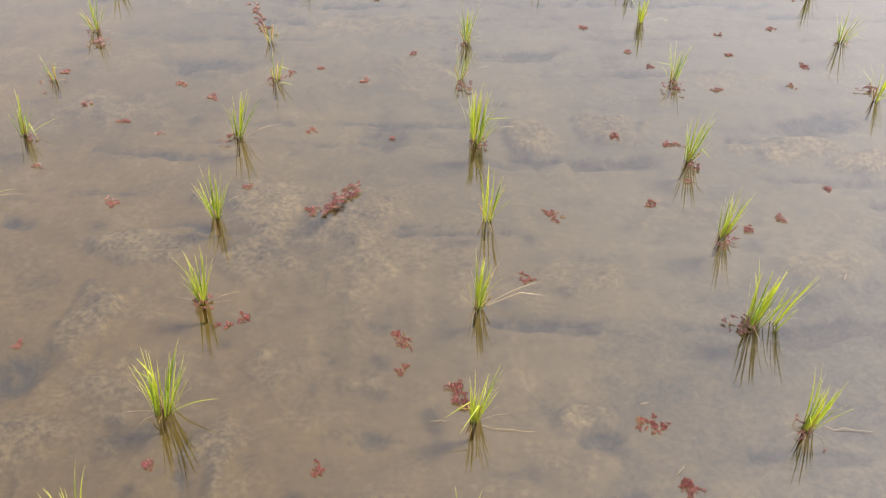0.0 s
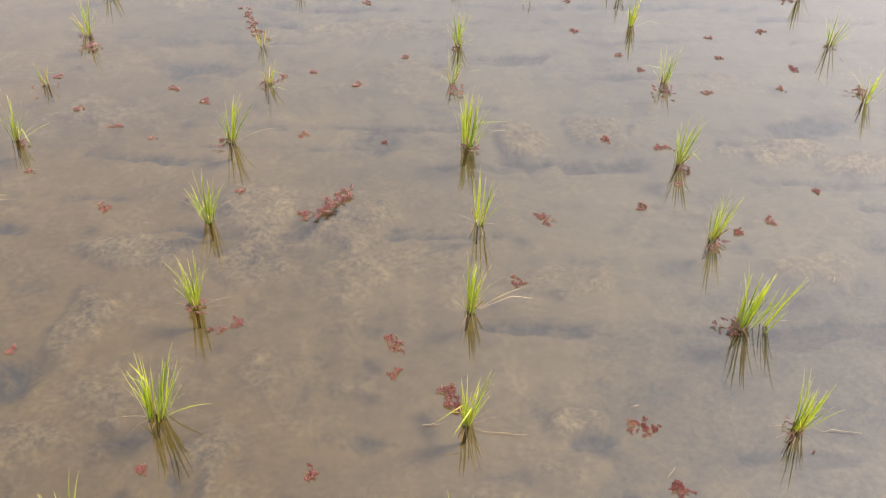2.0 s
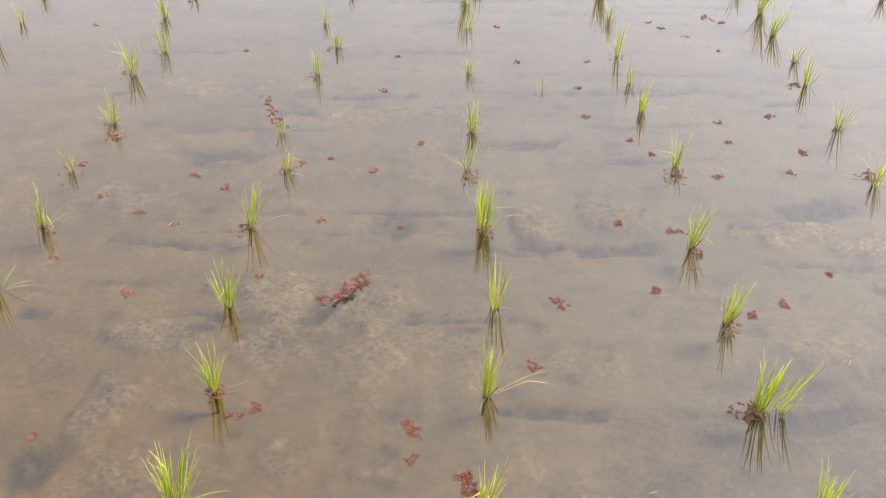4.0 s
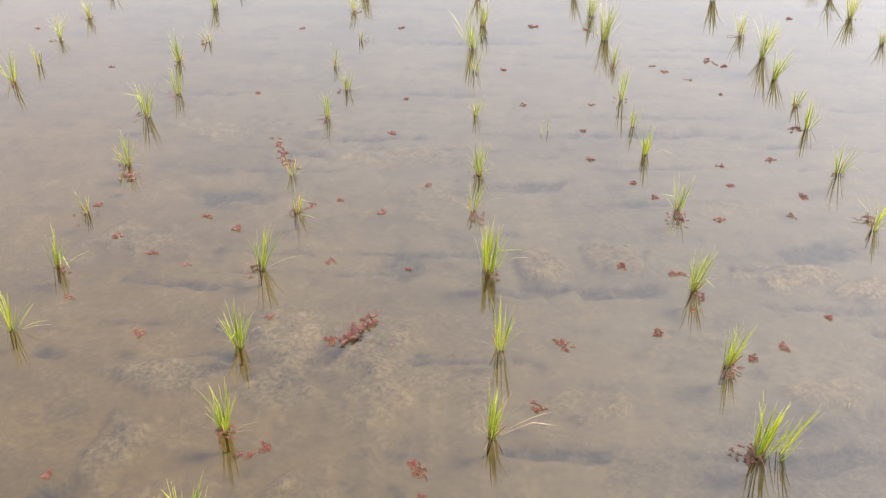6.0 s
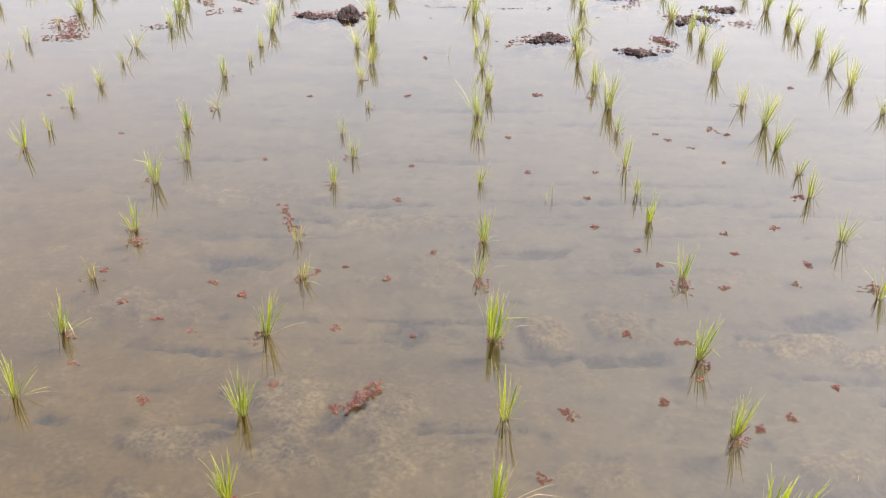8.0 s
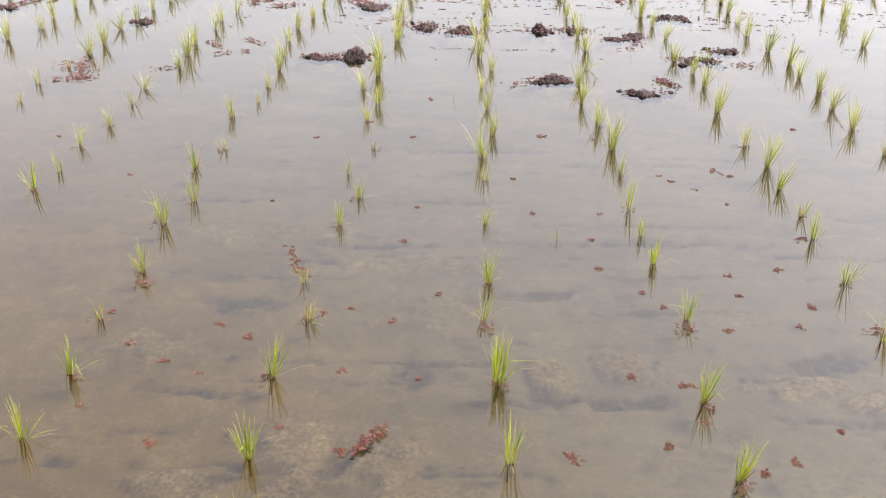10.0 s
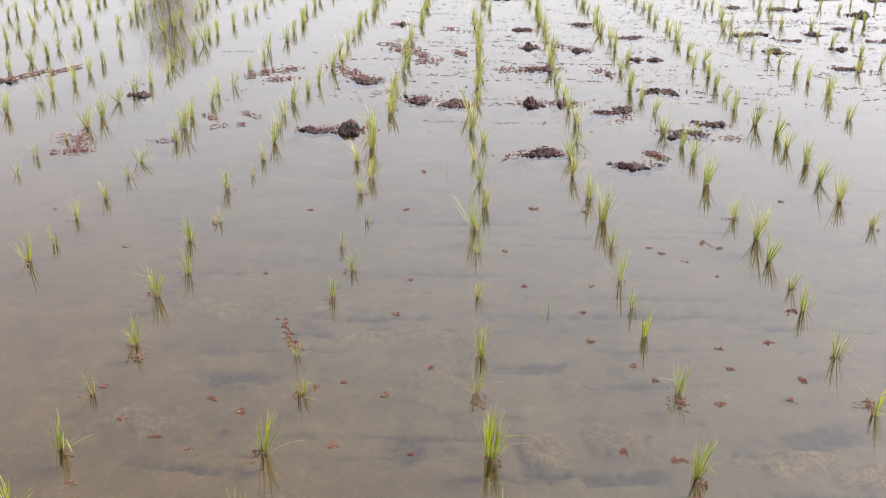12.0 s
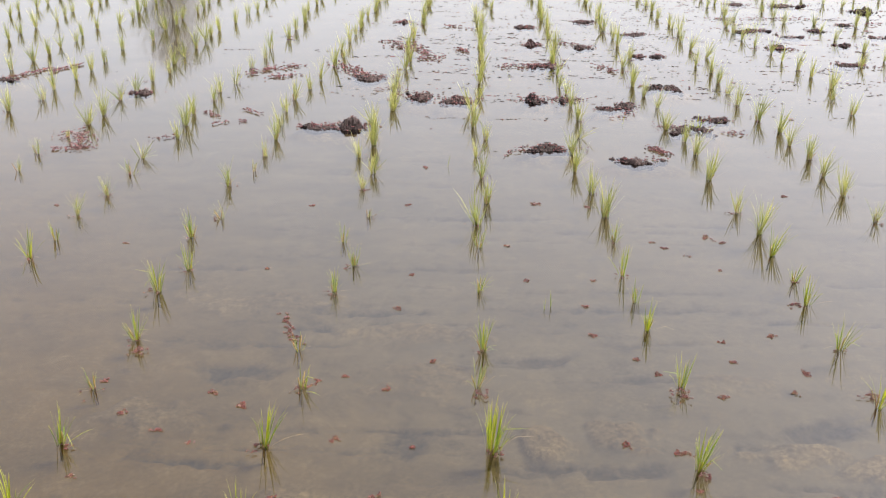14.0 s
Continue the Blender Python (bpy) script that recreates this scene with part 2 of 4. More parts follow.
half = graded(0.0, 0.68, 0.0044, 1.02, 600.0)
xs = np.array([-v for v in half[:0:-1]] + half)
ys = np.array([-600, -200, -60, -20, -6, -2, -0.5, 0.0, 0.2] + graded(0.40, 1.25, 0.0044, 1.010, 600.0))
gx, gy = np.meshgrid(xs, ys)
wx, wy = gx + 0.014 * value_noise(gx, gy, 0.08, 31), gy + 0.010 * value_noise(gx, gy, 0.08, 32)      # nothing in the mud runs straight
close = np.clip((gy + 0.1) / 0.45, 0, 1) * np.clip((1.55 - gy) / 0.5, 0, 1) * np.clip((1.0 - abs(gx)) / 0.25, 0, 1)
calm = 0.30 + 0.70 * np.clip((1.55 - gy) / 0.45, 0, 1)      # further out the bed is settled and smooth
depth = -0.035 + calm * (0.004 * value_noise(wx, wy, 0.17, 3) + 0.005 * value_noise(wx * 0.30, wy, 0.045, 4) + 0.004 * value_noise(wx, wy, 0.035, 5))
rough_spots = np.clip(0.35 + 1.3 * value_noise(wx, wy, 0.12, 9), 0.08, 1.4)
depth += close * rough_spots * (0.0030 * value_noise(gx, gy, 0.030, 6) + 0.0022 * value_noise(gx, gy, 0.016, 7) + 0.0014 * value_noise(gx, gy, 0.0095, 8))
crumbs = value_noise(gx, gy, 0.026, 12) + 0.9 * value_noise(gx + 0.3 * gy, gy, 0.014, 13) + 0.55 * value_noise(gx, gy, 0.009, 17)
ragged = np.clip(1.0 + 0.55 * value_noise(gx, gy, 0.042, 14) + 0.40 * value_noise(gx, gy, 0.018, 15), 0.25, 3.0)


def spread_of(x, y, rx, ry, edge):
    """How far a ragged spot reaches: 1 inside, falling to 0 over its edge."""
    t = np.clip((1.0 + edge - (((wx - x) / rx) ** 2 + ((wy - y) / ry) ** 2) * ragged) / (2 * edge), 0, 1)
    return t * t * (3 - 2 * t)


def heap(x, y, rx, ry, height, crumb=0.0046):
    """A low heap of puddled mud, crumbled at the top and broken off at the edge."""
    global depth
    depth = depth + spread_of(x, y, rx * 1.10, ry * 1.10, 0.6) * (1.45 * height + 0.95 * crumb * crumbs)


def hollow(x, y, rx, ry, fall):
    """A furrow or pool where the bed drops; the side away from the bank is the steeper."""
    global depth
    steep = np.clip(1.25 - 0.9 * np.clip((y - wy) / ry, -1, 1), 0.5, 2.2)
    w = np.clip(1.4 - np.sqrt(((wx - x) / (1.4 * rx)) ** 2 + (((wy - y) / (0.8 * ry)) * np.sqrt(steep)) ** 2) * np.clip(ragged, 0.8, 2.0), 0, 1)
    depth = depth - 1.15 * fall * w * (1.0 + 0.4 * crumbs)


for spot in ((-0.211, 0.988, 0.045, 0.046, 0.017), (-0.099, 0.975, 0.054, 0.042, 0.019), (-0.362, 0.908, 0.060, 0.030, 0.016), (-0.200, 0.892, 0.046, 0.036, 0.012),
             (0.139, 1.169, 0.040, 0.036, 0.019), (0.254, 1.188, 0.036, 0.034, 0.016), (0.515, 1.159, 0.062, 0.024, 0.018), (0.590, 1.117, 0.055, 0.022, 0.018),
             (0.159, 0.655, 0.023, 0.016, 0.018), (-0.205, 0.581, 0.020, 0.040, 0.016), (-0.380, 0.771, 0.026, 0.060, 0.012), (-0.378, 0.605, 0.060, 0.040, 0.009)):
    heap(*spot)
for spot in ((-0.106, 0.853, 0.060, 0.035, 0.008), (0.144, 0.868, 0.065, 0.026, 0.010), (0.020, 0.890, 0.065, 0.026, 0.008), (0.130, 0.592, 0.045, 0.026, 0.010),
             (-0.320, 0.800, 0.050, 0.026, 0.008), (0.473, 0.896, 0.045, 0.026, 0.010), (-0.023, 0.685, 0.035, 0.018, 0.008), (-0.165, 0.706, 0.035, 0.031, 0.007),
             (-0.30, 0.70, 0.070, 0.030, 0.007), (0.33, 0.98, 0.060, 0.020, 0.008), (-0.08, 1.50, 0.10, 0.04, 0.011), (-0.35, 1.62, 0.12, 0.04, 0.010),
             (-0.05, 1.36, 0.09, 0.05, 0.007), (0.45, 1.35, 0.08, 0.03, 0.007), (-0.45, 1.22, 0.09, 0.03, 0.008)):
    heap(*spot)
for spot in ((-0.383, 1.118, 0.085, 0.012, 0.017), (-0.317, 0.953, 0.036, 0.013, 0.019), (0.004, 0.943, 0.065, 0.009, 0.017), (0.139, 1.426, 0.060, 0.013, 0.018),
             (0.139, 1.114, 0.044, 0.020, 0.021), (0.240, 1.116, 0.040, 0.017, 0.021), (0.455, 0.787, 0.062, 0.016, 0.022), (0.140, 0.790, 0.060, 0.012, 0.020),
             (-0.372, 1.375, 0.042, 0.032, 0.016), (-0.061, 1.167, 0.024, 0.040, 0.012), (0.566, 1.225, 0.042, 0.032, 0.018), (-0.429, 0.702, 0.016, 0.040, 0.018)):
    hollow(*spot)
for spot in ((0.159, 0.631, 0.026, 0.012, 0.016), (-0.214, 0.564, 0.012, 0.030, 0.020), (0.444, 1.167, 0.026, 0.013, 0.016), (0.544, 1.078, 0.055, 0.011, 0.017),
             (-0.293, 0.631, 0.018, 0.009, 0.014), (-0.075, 0.777, 0.028, 0.010, 0.013), (-0.159, 0.915, 0.022, 0.009, 0.015), (0.339, 0.789, 0.050, 0.009, 0.014),
             (0.390, 0.610, 0.045, 0.010, 0.015), (-0.521, 0.960, 0.020, 0.011, 0.016), (0.075, 0.571, 0.036, 0.012, 0.010), (0.185, 0.560, 0.030, 0.014, 0.011),
             (-0.060, 0.617, 0.036, 0.014, 0.010), (-0.239, 0.946, 0.022, 0.013, 0.014), (-0.362, 0.740, 0.010, 0.024, 0.014), (-0.02, 0.955, 0.05, 0.008, 0.012),
             (0.36, 1.62, 0.16, 0.014, 0.014), (-0.20, 1.60, 0.10, 0.014, 0.014), (0.05, 2.10, 0.12, 0.020, 0.012), (-0.26, 1.53, 0.030, 0.022, 0.014),
             (0.30, 1.36, 0.08, 0.010, 0.012), (-0.06, 1.80, 0.10, 0.012, 0.012), (-0.50, 1.80, 0.10, 0.012, 0.012), (0.70, 1.02, 0.07, 0.012, 0.014)):
    hollow(*spot)
ruts = random.Random(23)
for _ in range(70):                      # faint drag marks across the rows
    hollow(ruts.uniform(-1.0, 1.1), ruts.uniform(0.85, 2.9), ruts.uniform(0.05, 0.20), ruts.uniform(0.005, 0.010), ruts.uniform(0.003, 0.009))
depth -= 0.013 * close * np.clip((gx + 0.02) / 0.45, 0, 1) * np.clip((1.05 - gy) / 0.25, 0, 1)      # the bed falls away to one side
depth -= 0.004 * np.clip((gy - 1.25) / 0.4, 0, 1)
shoal = np.clip(np.exp(-((gx - 0.4) / 1.5) ** 2 - ((gy - 4.3) / 1.1) ** 2), 0, 1)
depth += 0.012 * shoal
depth = np.minimum(-0.035 + 0.42 * (depth + 0.035), -0.006)      # puddling has levelled it all
for cx, cy, w, d, *_ in CLODS:           # it rises under the clods
    off = np.clip(((gx - cx) / (1.1 * w)) ** 2 + ((gy - cy) / (1.3 * d)) ** 2 - 0.35, 0, 1)
    depth = np.maximum(depth, -0.013 - 0.022 * off) * (1 - off) + depth * off
rows_n, cols_n = gx.shape
bed_verts = np.stack([gx, gy, depth], -1).reshape(-1, 3)
idx = np.arange(rows_n * cols_n).reshape(rows_n, cols_n)
bed_faces = np.stack([idx[:-1, :-1], idx[:-1, 1:], idx[1:, 1:], idx[1:, :-1]], -1).reshape(-1, 4)
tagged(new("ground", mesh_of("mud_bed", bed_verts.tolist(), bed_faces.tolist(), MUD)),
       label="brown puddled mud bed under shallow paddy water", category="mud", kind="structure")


def sheet(name, z, mat, label):
    lines = (-600, -120, -30, -10, -4, -2, -1, -0.5, 0, 0.5, 1, 1.5, 2, 3, 4, 6, 10, 30, 120, 600)
    n = len(lines)
    verts = [(x, y, z) for y in lines for x in lines]
    faces = [(j * n + i, j * n + i + 1, j * n + n + i + 1, j * n + n + i) for j in range(n - 1) for i in range(n - 1)]
    return tagged(new(name, mesh_of(name, verts, faces, mat, False)), label=label, category="water", kind="structure")


water = sheet("water", 0.0, WATER, "still shallow murky paddy water reflecting a pale sky")
water.visible_shadow = False


# ---- rice seedlings ----
def blade_mesh(name, curve, width, mat, kink=0.0, steps=7):
    """A folded, tapering leaf blade one unit long that bends towards +x."""
    verts, faces = [], []
    ang, x, z = 0.0, 0.0, 0.0
    for i in range(steps + 1):
        s = i / steps
        w = width * (0.75 + 0.5 * s if s < 0.45 else 0.975 * (1 - ((s - 0.45) / 0.55) ** 1.6) + 0.03)
        fold = 0.35 * w
        verts += [(x - fold * math.cos(ang), -w, z + fold * math.sin(ang)), (x, 0, z), (x - fold * math.cos(ang), w, z + fold * math.sin(ang))]
        ang += curve / steps * (0.4 + 1.2 * s) + (kink if i == int(steps * 0.6) else 0.0)
        x += math.sin(ang) / steps
        z += math.cos(ang) / steps
    for i in range(steps):
        a = 3 * i
        faces += [(a, a + 1, a + 4, a + 3), (a + 1, a + 2, a + 5, a + 4)]
    return mesh_of(name, verts, faces, mat)


def sheath_mesh(name, seed):
    """One leaf sheath from the mud to a little over the water."""
    rnd = random.Random(seed)
    verts, faces = [], []
    lean, top = rnd.uniform(0.05, 0.4), rnd.uniform(0.010, 0.024)
    rings = ((-0.040, 0.0007), (-0.005, 0.0009), (top * 0.6, 0.0010), (top, 0.0006))
    for z, rad in rings:
        cx = 0.003 + lean * max(z, -0.01)
        verts += [(cx + rad * math.cos(q * 1.2566), rad * math.sin(q * 1.2566), z) for q in range(5)]
    for k in range(len(rings) - 1):
        for q in range(5):
            p, n = 5 * k + q, 5 * k + (q + 1) % 5
            faces.append((p, n, n + 5, p + 5))
    return mesh_of(name, verts, faces, STEM)


BLADES = [blade_mesh("leaf", c, w, GREEN) for c in (0.03, 0.10, 0.18, 0.30, 0.5) for w in (0.010, 0.013, 0.017)]
DROOPS = [blade_mesh("leaf", c, w, GREEN, k) for c, w, k in ((0.40, 0.011, 0.0), (0.55, 0.010, 0.0), (0.20, 0.010, 0.5))]
DRIES = [blade_mesh("dry_leaf", c, w, DRY, k) for c, w, k in ((0.2, 0.0055, 0.0), (0.7, 0.006, 0.0), (0.3, 0.0055, 0.7))]
FINE = [blade_mesh("leaf", c, w, GREEN) for c in (0.05, 0.16, 0.32, 0.55) for w in (0.0075, 0.0105)]
SLIM = FINE + [b for i, b in enumerate(BLADES[:9]) if i % 3 < 2]
FINE_BENT = [blade_mesh("leaf", c, w, GREEN, k) for c, w, k in ((0.55, 0.010, 0.0), (0.8, 0.012, 0.0), (0.25, 0.010, 0.55), (0.5, 0.0085, 0.35))]
TORN = [blade_mesh("leaf", c, w, GREEN, k) for c, w, k in ((0.1, 0.011, 1.1), (0.2, 0.010, 1.7))]
SHEATHS = [sheath_mesh("sheath", s) for s in range(5)]


def shoot_mesh(name, seed):
    """A tiller with its few fine leaves fanning from one sheath, one unit tall."""
    rnd = random.Random(seed)
    verts, faces = [(0, 0, 0)], []
    for i in range(rnd.randint(5, 7)):
        stray = i == 0 and rnd.random() < 0.4
        tilt = abs(rnd.gauss(0, 10)) + 2 + (rnd.uniform(10, 24) if stray else 0)
        az = rnd.uniform(0, 360)
        m = pose(0, 0, 0, 0, 0, az) @ pose(0, 0, 0, 0, tilt, rnd.uniform(-50, 50)) @ Matrix.Scale(rnd.uniform(0.5, 1.1) * (0.7 if stray else 1.0), 4)
        me = rnd.choice(DROOPS if stray else FINE)
        b = len(verts)
        verts.extend([tuple(m @ v.co) for v in me.vertices])
        faces.extend([tuple(b + q if q != 1 else 0 for q in p.vertices) for p in me.polygons])   # all from one foot
    return mesh_of(name, verts, faces, HAZED_GREEN)


SHOOTS = [shoot_mesh("shoot", 300 + s) for s in range(14)]
LEAN = (9.0, 2.5)   # degrees towards the bank and to the right, as the wind sets them


def seedling(x, y, height=0.085, leaves=10, spread=16.0, seed=0, side=None, extras=(), twin=None):
    rnd = random.Random(seed * 7919 + 13)
    height *= 1.1 if y < 1.2 else 1.05
    root = new("rice_seedling")
    root.empty_display_size = 0.02
    lean = side if side is not None else LEAN[1] + rnd.uniform(-3, 4)
    root.matrix_basis = pose(x, y, 0, LEAN[0] + rnd.uniform(-4, 4), lean, 0)
    state = "sparse" if leaves < 8 else ("dense" if leaves > 14 else "young")
    tagged(root, f"{state} yellow-green rice seedling standing in shallow water", "seedling", "rice seedlings in rows")
    for i in range(3 if leaves > 8 else 2):
        put("sheath", SHEATHS[rnd.randrange(5)], root, pose(0, 0, 0, 0, 0, 120 * i + rnd.uniform(0, 110)))
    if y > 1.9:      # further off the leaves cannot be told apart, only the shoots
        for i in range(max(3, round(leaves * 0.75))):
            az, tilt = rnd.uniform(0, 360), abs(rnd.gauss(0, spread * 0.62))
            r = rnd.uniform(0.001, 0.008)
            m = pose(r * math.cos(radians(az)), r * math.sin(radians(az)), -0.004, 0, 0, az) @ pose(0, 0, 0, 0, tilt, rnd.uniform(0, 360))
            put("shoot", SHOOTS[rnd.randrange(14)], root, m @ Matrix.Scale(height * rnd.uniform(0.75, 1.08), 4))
        leaves = 0
    for i in range(int(leaves * (2.3 if y < 1.2 else 2.9))):
        az = rnd.uniform(0, 360)
        tilt = abs(rnd.gauss(0, spread * 0.66)) + 1.0
        length = height * rnd.uniform(0.62, 1.16) * max(0.55, 1.06 - 0.014 * tilt)      # the outer ones are the shorter
        r = rnd.uniform(0.001, 0.006) + (0.004 if leaves > 14 else 0)
        cx, cy = (0, 0)
        if twin and i % 5 == 0:          # a few tillers stand a little apart and lean out
            (cx, cy), az, tilt = twin, rnd.gauss(10, 25), rnd.uniform(6, 14)
        bent = FINE_BENT if tilt > 17 and rnd.random() < 0.35 else (TORN if rnd.random() < 0.03 else SLIM)
        m = pose(cx + r * math.cos(radians(az)), cy + r * math.sin(radians(az)), -0.004, 0, 0, az) @ pose(0, 0, 0, 0, tilt, 0)
        put("leaf", rnd.choice(bent), root, m @ pose(0, 0, 0, 0, 0, rnd.uniform(-50, 50)) @ Matrix.Scale(length, 4))
    if y < 1.9:      # old leaves lie dead about the foot
        for i in range(3 + leaves // 5):
            az = rnd.uniform(0, 360)
            m = pose(0.005 * math.cos(radians(az)), 0.005 * math.sin(radians(az)), 0.0, 0, 0, az) @ pose(0, 0, 0, 0, rnd.uniform(48, 86), 0)
            put("dry_leaf", DRIES[rnd.randrange(3)], root, m @ Matrix.Scale(rnd.uniform(0.012, 0.032), 4))
    for kind, az, tilt, length in extras:
        pool = DRIES if kind.startswith("dry") else DROOPS
        me = pool[int(kind[-1])]
        m = pose(0.006 * math.cos(radians(az)), 0.006 * math.sin(radians(az)), -0.002, 0, 0, az) @ pose(0, 0, 0, 0, tilt, 0)
        put("dry_leaf" if kind.startswith("dry") else "leaf", me, root, m @ Matrix.Scale(length * 0.64, 4))
    return root


# the hills nearest the bank, one by one
seedling(-0.253, 0.621, 0.078, 19, 13, 21, 9, (("droop1", -5, 38, 0.095), ("dry0", 170, 34, 0.07), ("dry2", 150, 48, 0.06), ("dry1", 200, 60, 0.06)))
seedling(-0.246, 0.776, 0.069, 13, 11, 2, 2, (("dry1", 10, 55, 0.06), ("dry0", -10, 62, 0.05)))
seedling(-0.259, 0.928, 0.069, 13, 10, 43, 2, (("dry0", 165, 25, 0.08), ("dry2", 20, 22, 0.075)))
seedling(-0.261, 1.105, 0.066, 10, 12, 4, 9, (("dry1", 5, 42, 0.10), ("dry0", 150, 40, 0.05)))
seedling(-0.29, 0.475, 0.073, 9, 10, 5, 0)
seedling(0.032, 0.475, 0.073, 10, 12, 6, 2)
seedling(0.044, 0.613, 0.064, 13, 8, 7, 4, (("dry1", -12, 72, 0.07),))
seedling(0.052, 0.773, 0.064, 12, 10, 8, 5, (("dry1", 15, 45, 0.11), ("dry2", 10, 55, 0.12), ("dry2", 60, 12, 0.10)))
seedling(0.067, 0.929, 0.071, 7, 7, 9, 3, (("droop0", 5, 20, 0.065), ("droop0", 20, 30, 0.055)))
seedling(0.058, 1.101, 0.073, 18, 7, 10, 5, (("dry2", 10, 38, 0.10), ("droop0", 15, 30, 0.06)))
seedling(0.362, 0.607, 0.063, 12, 6, 11, 5, (("droop0", 0, 24, 0.075), ("droop1", 15, 20, 0.065), ("dry1", -5, 75, 0.06)))
seedling(0.345, 0.753, 0.074, 20, 7, 12, 1, (("dry1", 0, 58, 0.075), ("droop0", 35, 18, 0.05)), (0.016, -0.003))
seedling(0.346, 0.902, 0.069, 10, 8, 13, 5)
seedling(0.338, 1.064, 0.066, 11, 12, 14, 6, (("dry0", 20, 45, 0.06),))
seedling(-0.555, 0.955, 0.062, 8, 16, 15, 9, (("droop1", 0, 42, 0.08), ("droop0", 190, 35, 0.07), ("dry1", 10, 60, 0.08)))
seedling(-0.547, 1.103, 0.062, 9, 11, 16, 11, (("droop0", 10, 38, 0.08),))

ROW_PITCH, ROW_ORIGIN, COUNT = 0.30, 0.05, [40]
SINGLE_TO = 5.35   # beyond this the hills run together
far_verts, far_faces = [], []


def far_seedling(x, y, height, leaves, seed):
    rnd = random.Random(seed)
    for _ in range(int(leaves * 1.8)):
        az, tilt = rnd.uniform(0, 360), abs(rnd.gauss(0, 16)) + 2
        m = pose(x, y, -0.004, LEAN[0], LEAN[1], 0) @ pose(0.004 * math.cos(az), 0.004 * math.sin(az), 0, 0, 0, az) @ pose(0, 0, 0, 0, tilt, 0)
        m = m @ Matrix.Scale(height * rnd.uniform(0.65, 1.1), 4)
        me = rnd.choice(BLADES)
        b = len(far_verts)
        far_verts.extend([tuple(m @ v.co) for v in me.vertices])
        far_faces.extend([tuple(b + i for i in p.vertices) for p in me.polygons])


def plant_row(k, hills):
    """One machine-set row: distances from the bank, how far each hill strays from the line, and, where it stands out, its height and leaves."""
    for y, stray, *known in hills:
        COUNT[0] += 1
        rnd = random.Random(COUNT[0])
        height = rnd.uniform(0.066, 0.096)
        leaves = rnd.randint(7, 11)
        if known:
            height = known[0] * (0.96 if y < 1.7 else 1.14)
            leaves = known[1] if len(known) > 1 else round(7 + (height - 0.06) * 130)
        if y > SINGLE_TO:
            far_seedling(ROW_ORIGIN + ROW_PITCH * k + stray, y, height, leaves, COUNT[0])
            continue
        extras = ()
        if rnd.random() < 0.5:
            extras = ((rnd.choice(("droop0", "droop1", "dry0", "dry1", "dry2")), rnd.uniform(-60, 60), rnd.uniform(30, 55), rnd.uniform(0.05, 0.09)),)
        seedling(ROW_ORIGIN + ROW_PITCH * k + stray, y, height, leaves, rnd.uniform(15, 23), COUNT[0], None, extras)


plant_row(-10, [(5.66, 0.347), (5.79, 0.365), (5.95, 0.369), (6.11, 0.373), (6.27, 0.374), (6.43, 0.379), (6.58, 0.372), (6.74, 0.378)])
plant_row(-9, [(5.14, 0.248), (5.34, 0.311), (5.40, 0.105), (5.52, 0.293), (5.65, 0.359), (5.90, 0.305), (6.06, 0.290), (6.23, 0.304), (6.40, 0.318), (6.57, 0.309), (6.73, 0.317)])
plant_row(-8, [(4.57, 0.237), (4.69, 0.225), (4.82, 0.259), (4.95, 0.264), (5.11, 0.264), (5.28, 0.244), (5.47, 0.292), (5.62, 0.280), (5.78, 0.272), (5.94, 0.281), (6.10, 0.282), (6.26, 0.265), (6.42, 0.271), (6.58, 0.273), (6.74, 0.292)])
plant_row(-7, [(4.00, 0.175), (4.13, 0.168), (4.28, 0.176), (4.42, 0.218), (4.58, 0.193), (4.71, 0.182), (4.84, 0.224), (4.97, 0.225), (5.09, 0.218), (5.34, 0.226), (5.51, 0.235), (5.68, 0.285), (5.84, 0.274), (5.99, 0.288), (6.14, 0.273), (6.29, 0.270), (6.44, 0.296), (6.60, 0.276), (6.75, 0.276)])
plant_row(-6, [(3.44, 0.128), (3.59, 0.145), (3.72, 0.155), (3.85, 0.150), (3.98, 0.165), (4.11, 0.146), (4.27, 0.154), (4.39, 0.213), (4.55, 0.224), (4.70, 0.206), (4.86, 0.188), (5.00, 0.202), (5.14, 0.190), (5.36, 0.221), (5.54, 0.212), (5.79, 0.249), (5.95, 0.250), (6.11, 0.254), (6.26, 0.240), (6.42, 0.262), (6.58, 0.255), (6.74, 0.263)])
plant_row(-5, [(2.87, 0.063), (3.01, 0.115), (3.15, 0.094), (3.30, 0.116), (3.44, 0.119), (3.59, 0.119), (3.83, 0.108), (4.02, 0.179), (4.26, 0.160), (4.40, 0.172), (4.54, 0.160), (4.70, 0.192), (4.85, 0.186), (5.00, 0.178), (5.20, 0.177), (5.34, 0.215), (5.56, 0.216), (5.70, 0.212), (5.84, 0.088), (5.99, 0.078), (6.14, 0.078), (6.29, 0.075), (6.45, 0.082), (6.60, 0.091), (6.75, 0.073)])
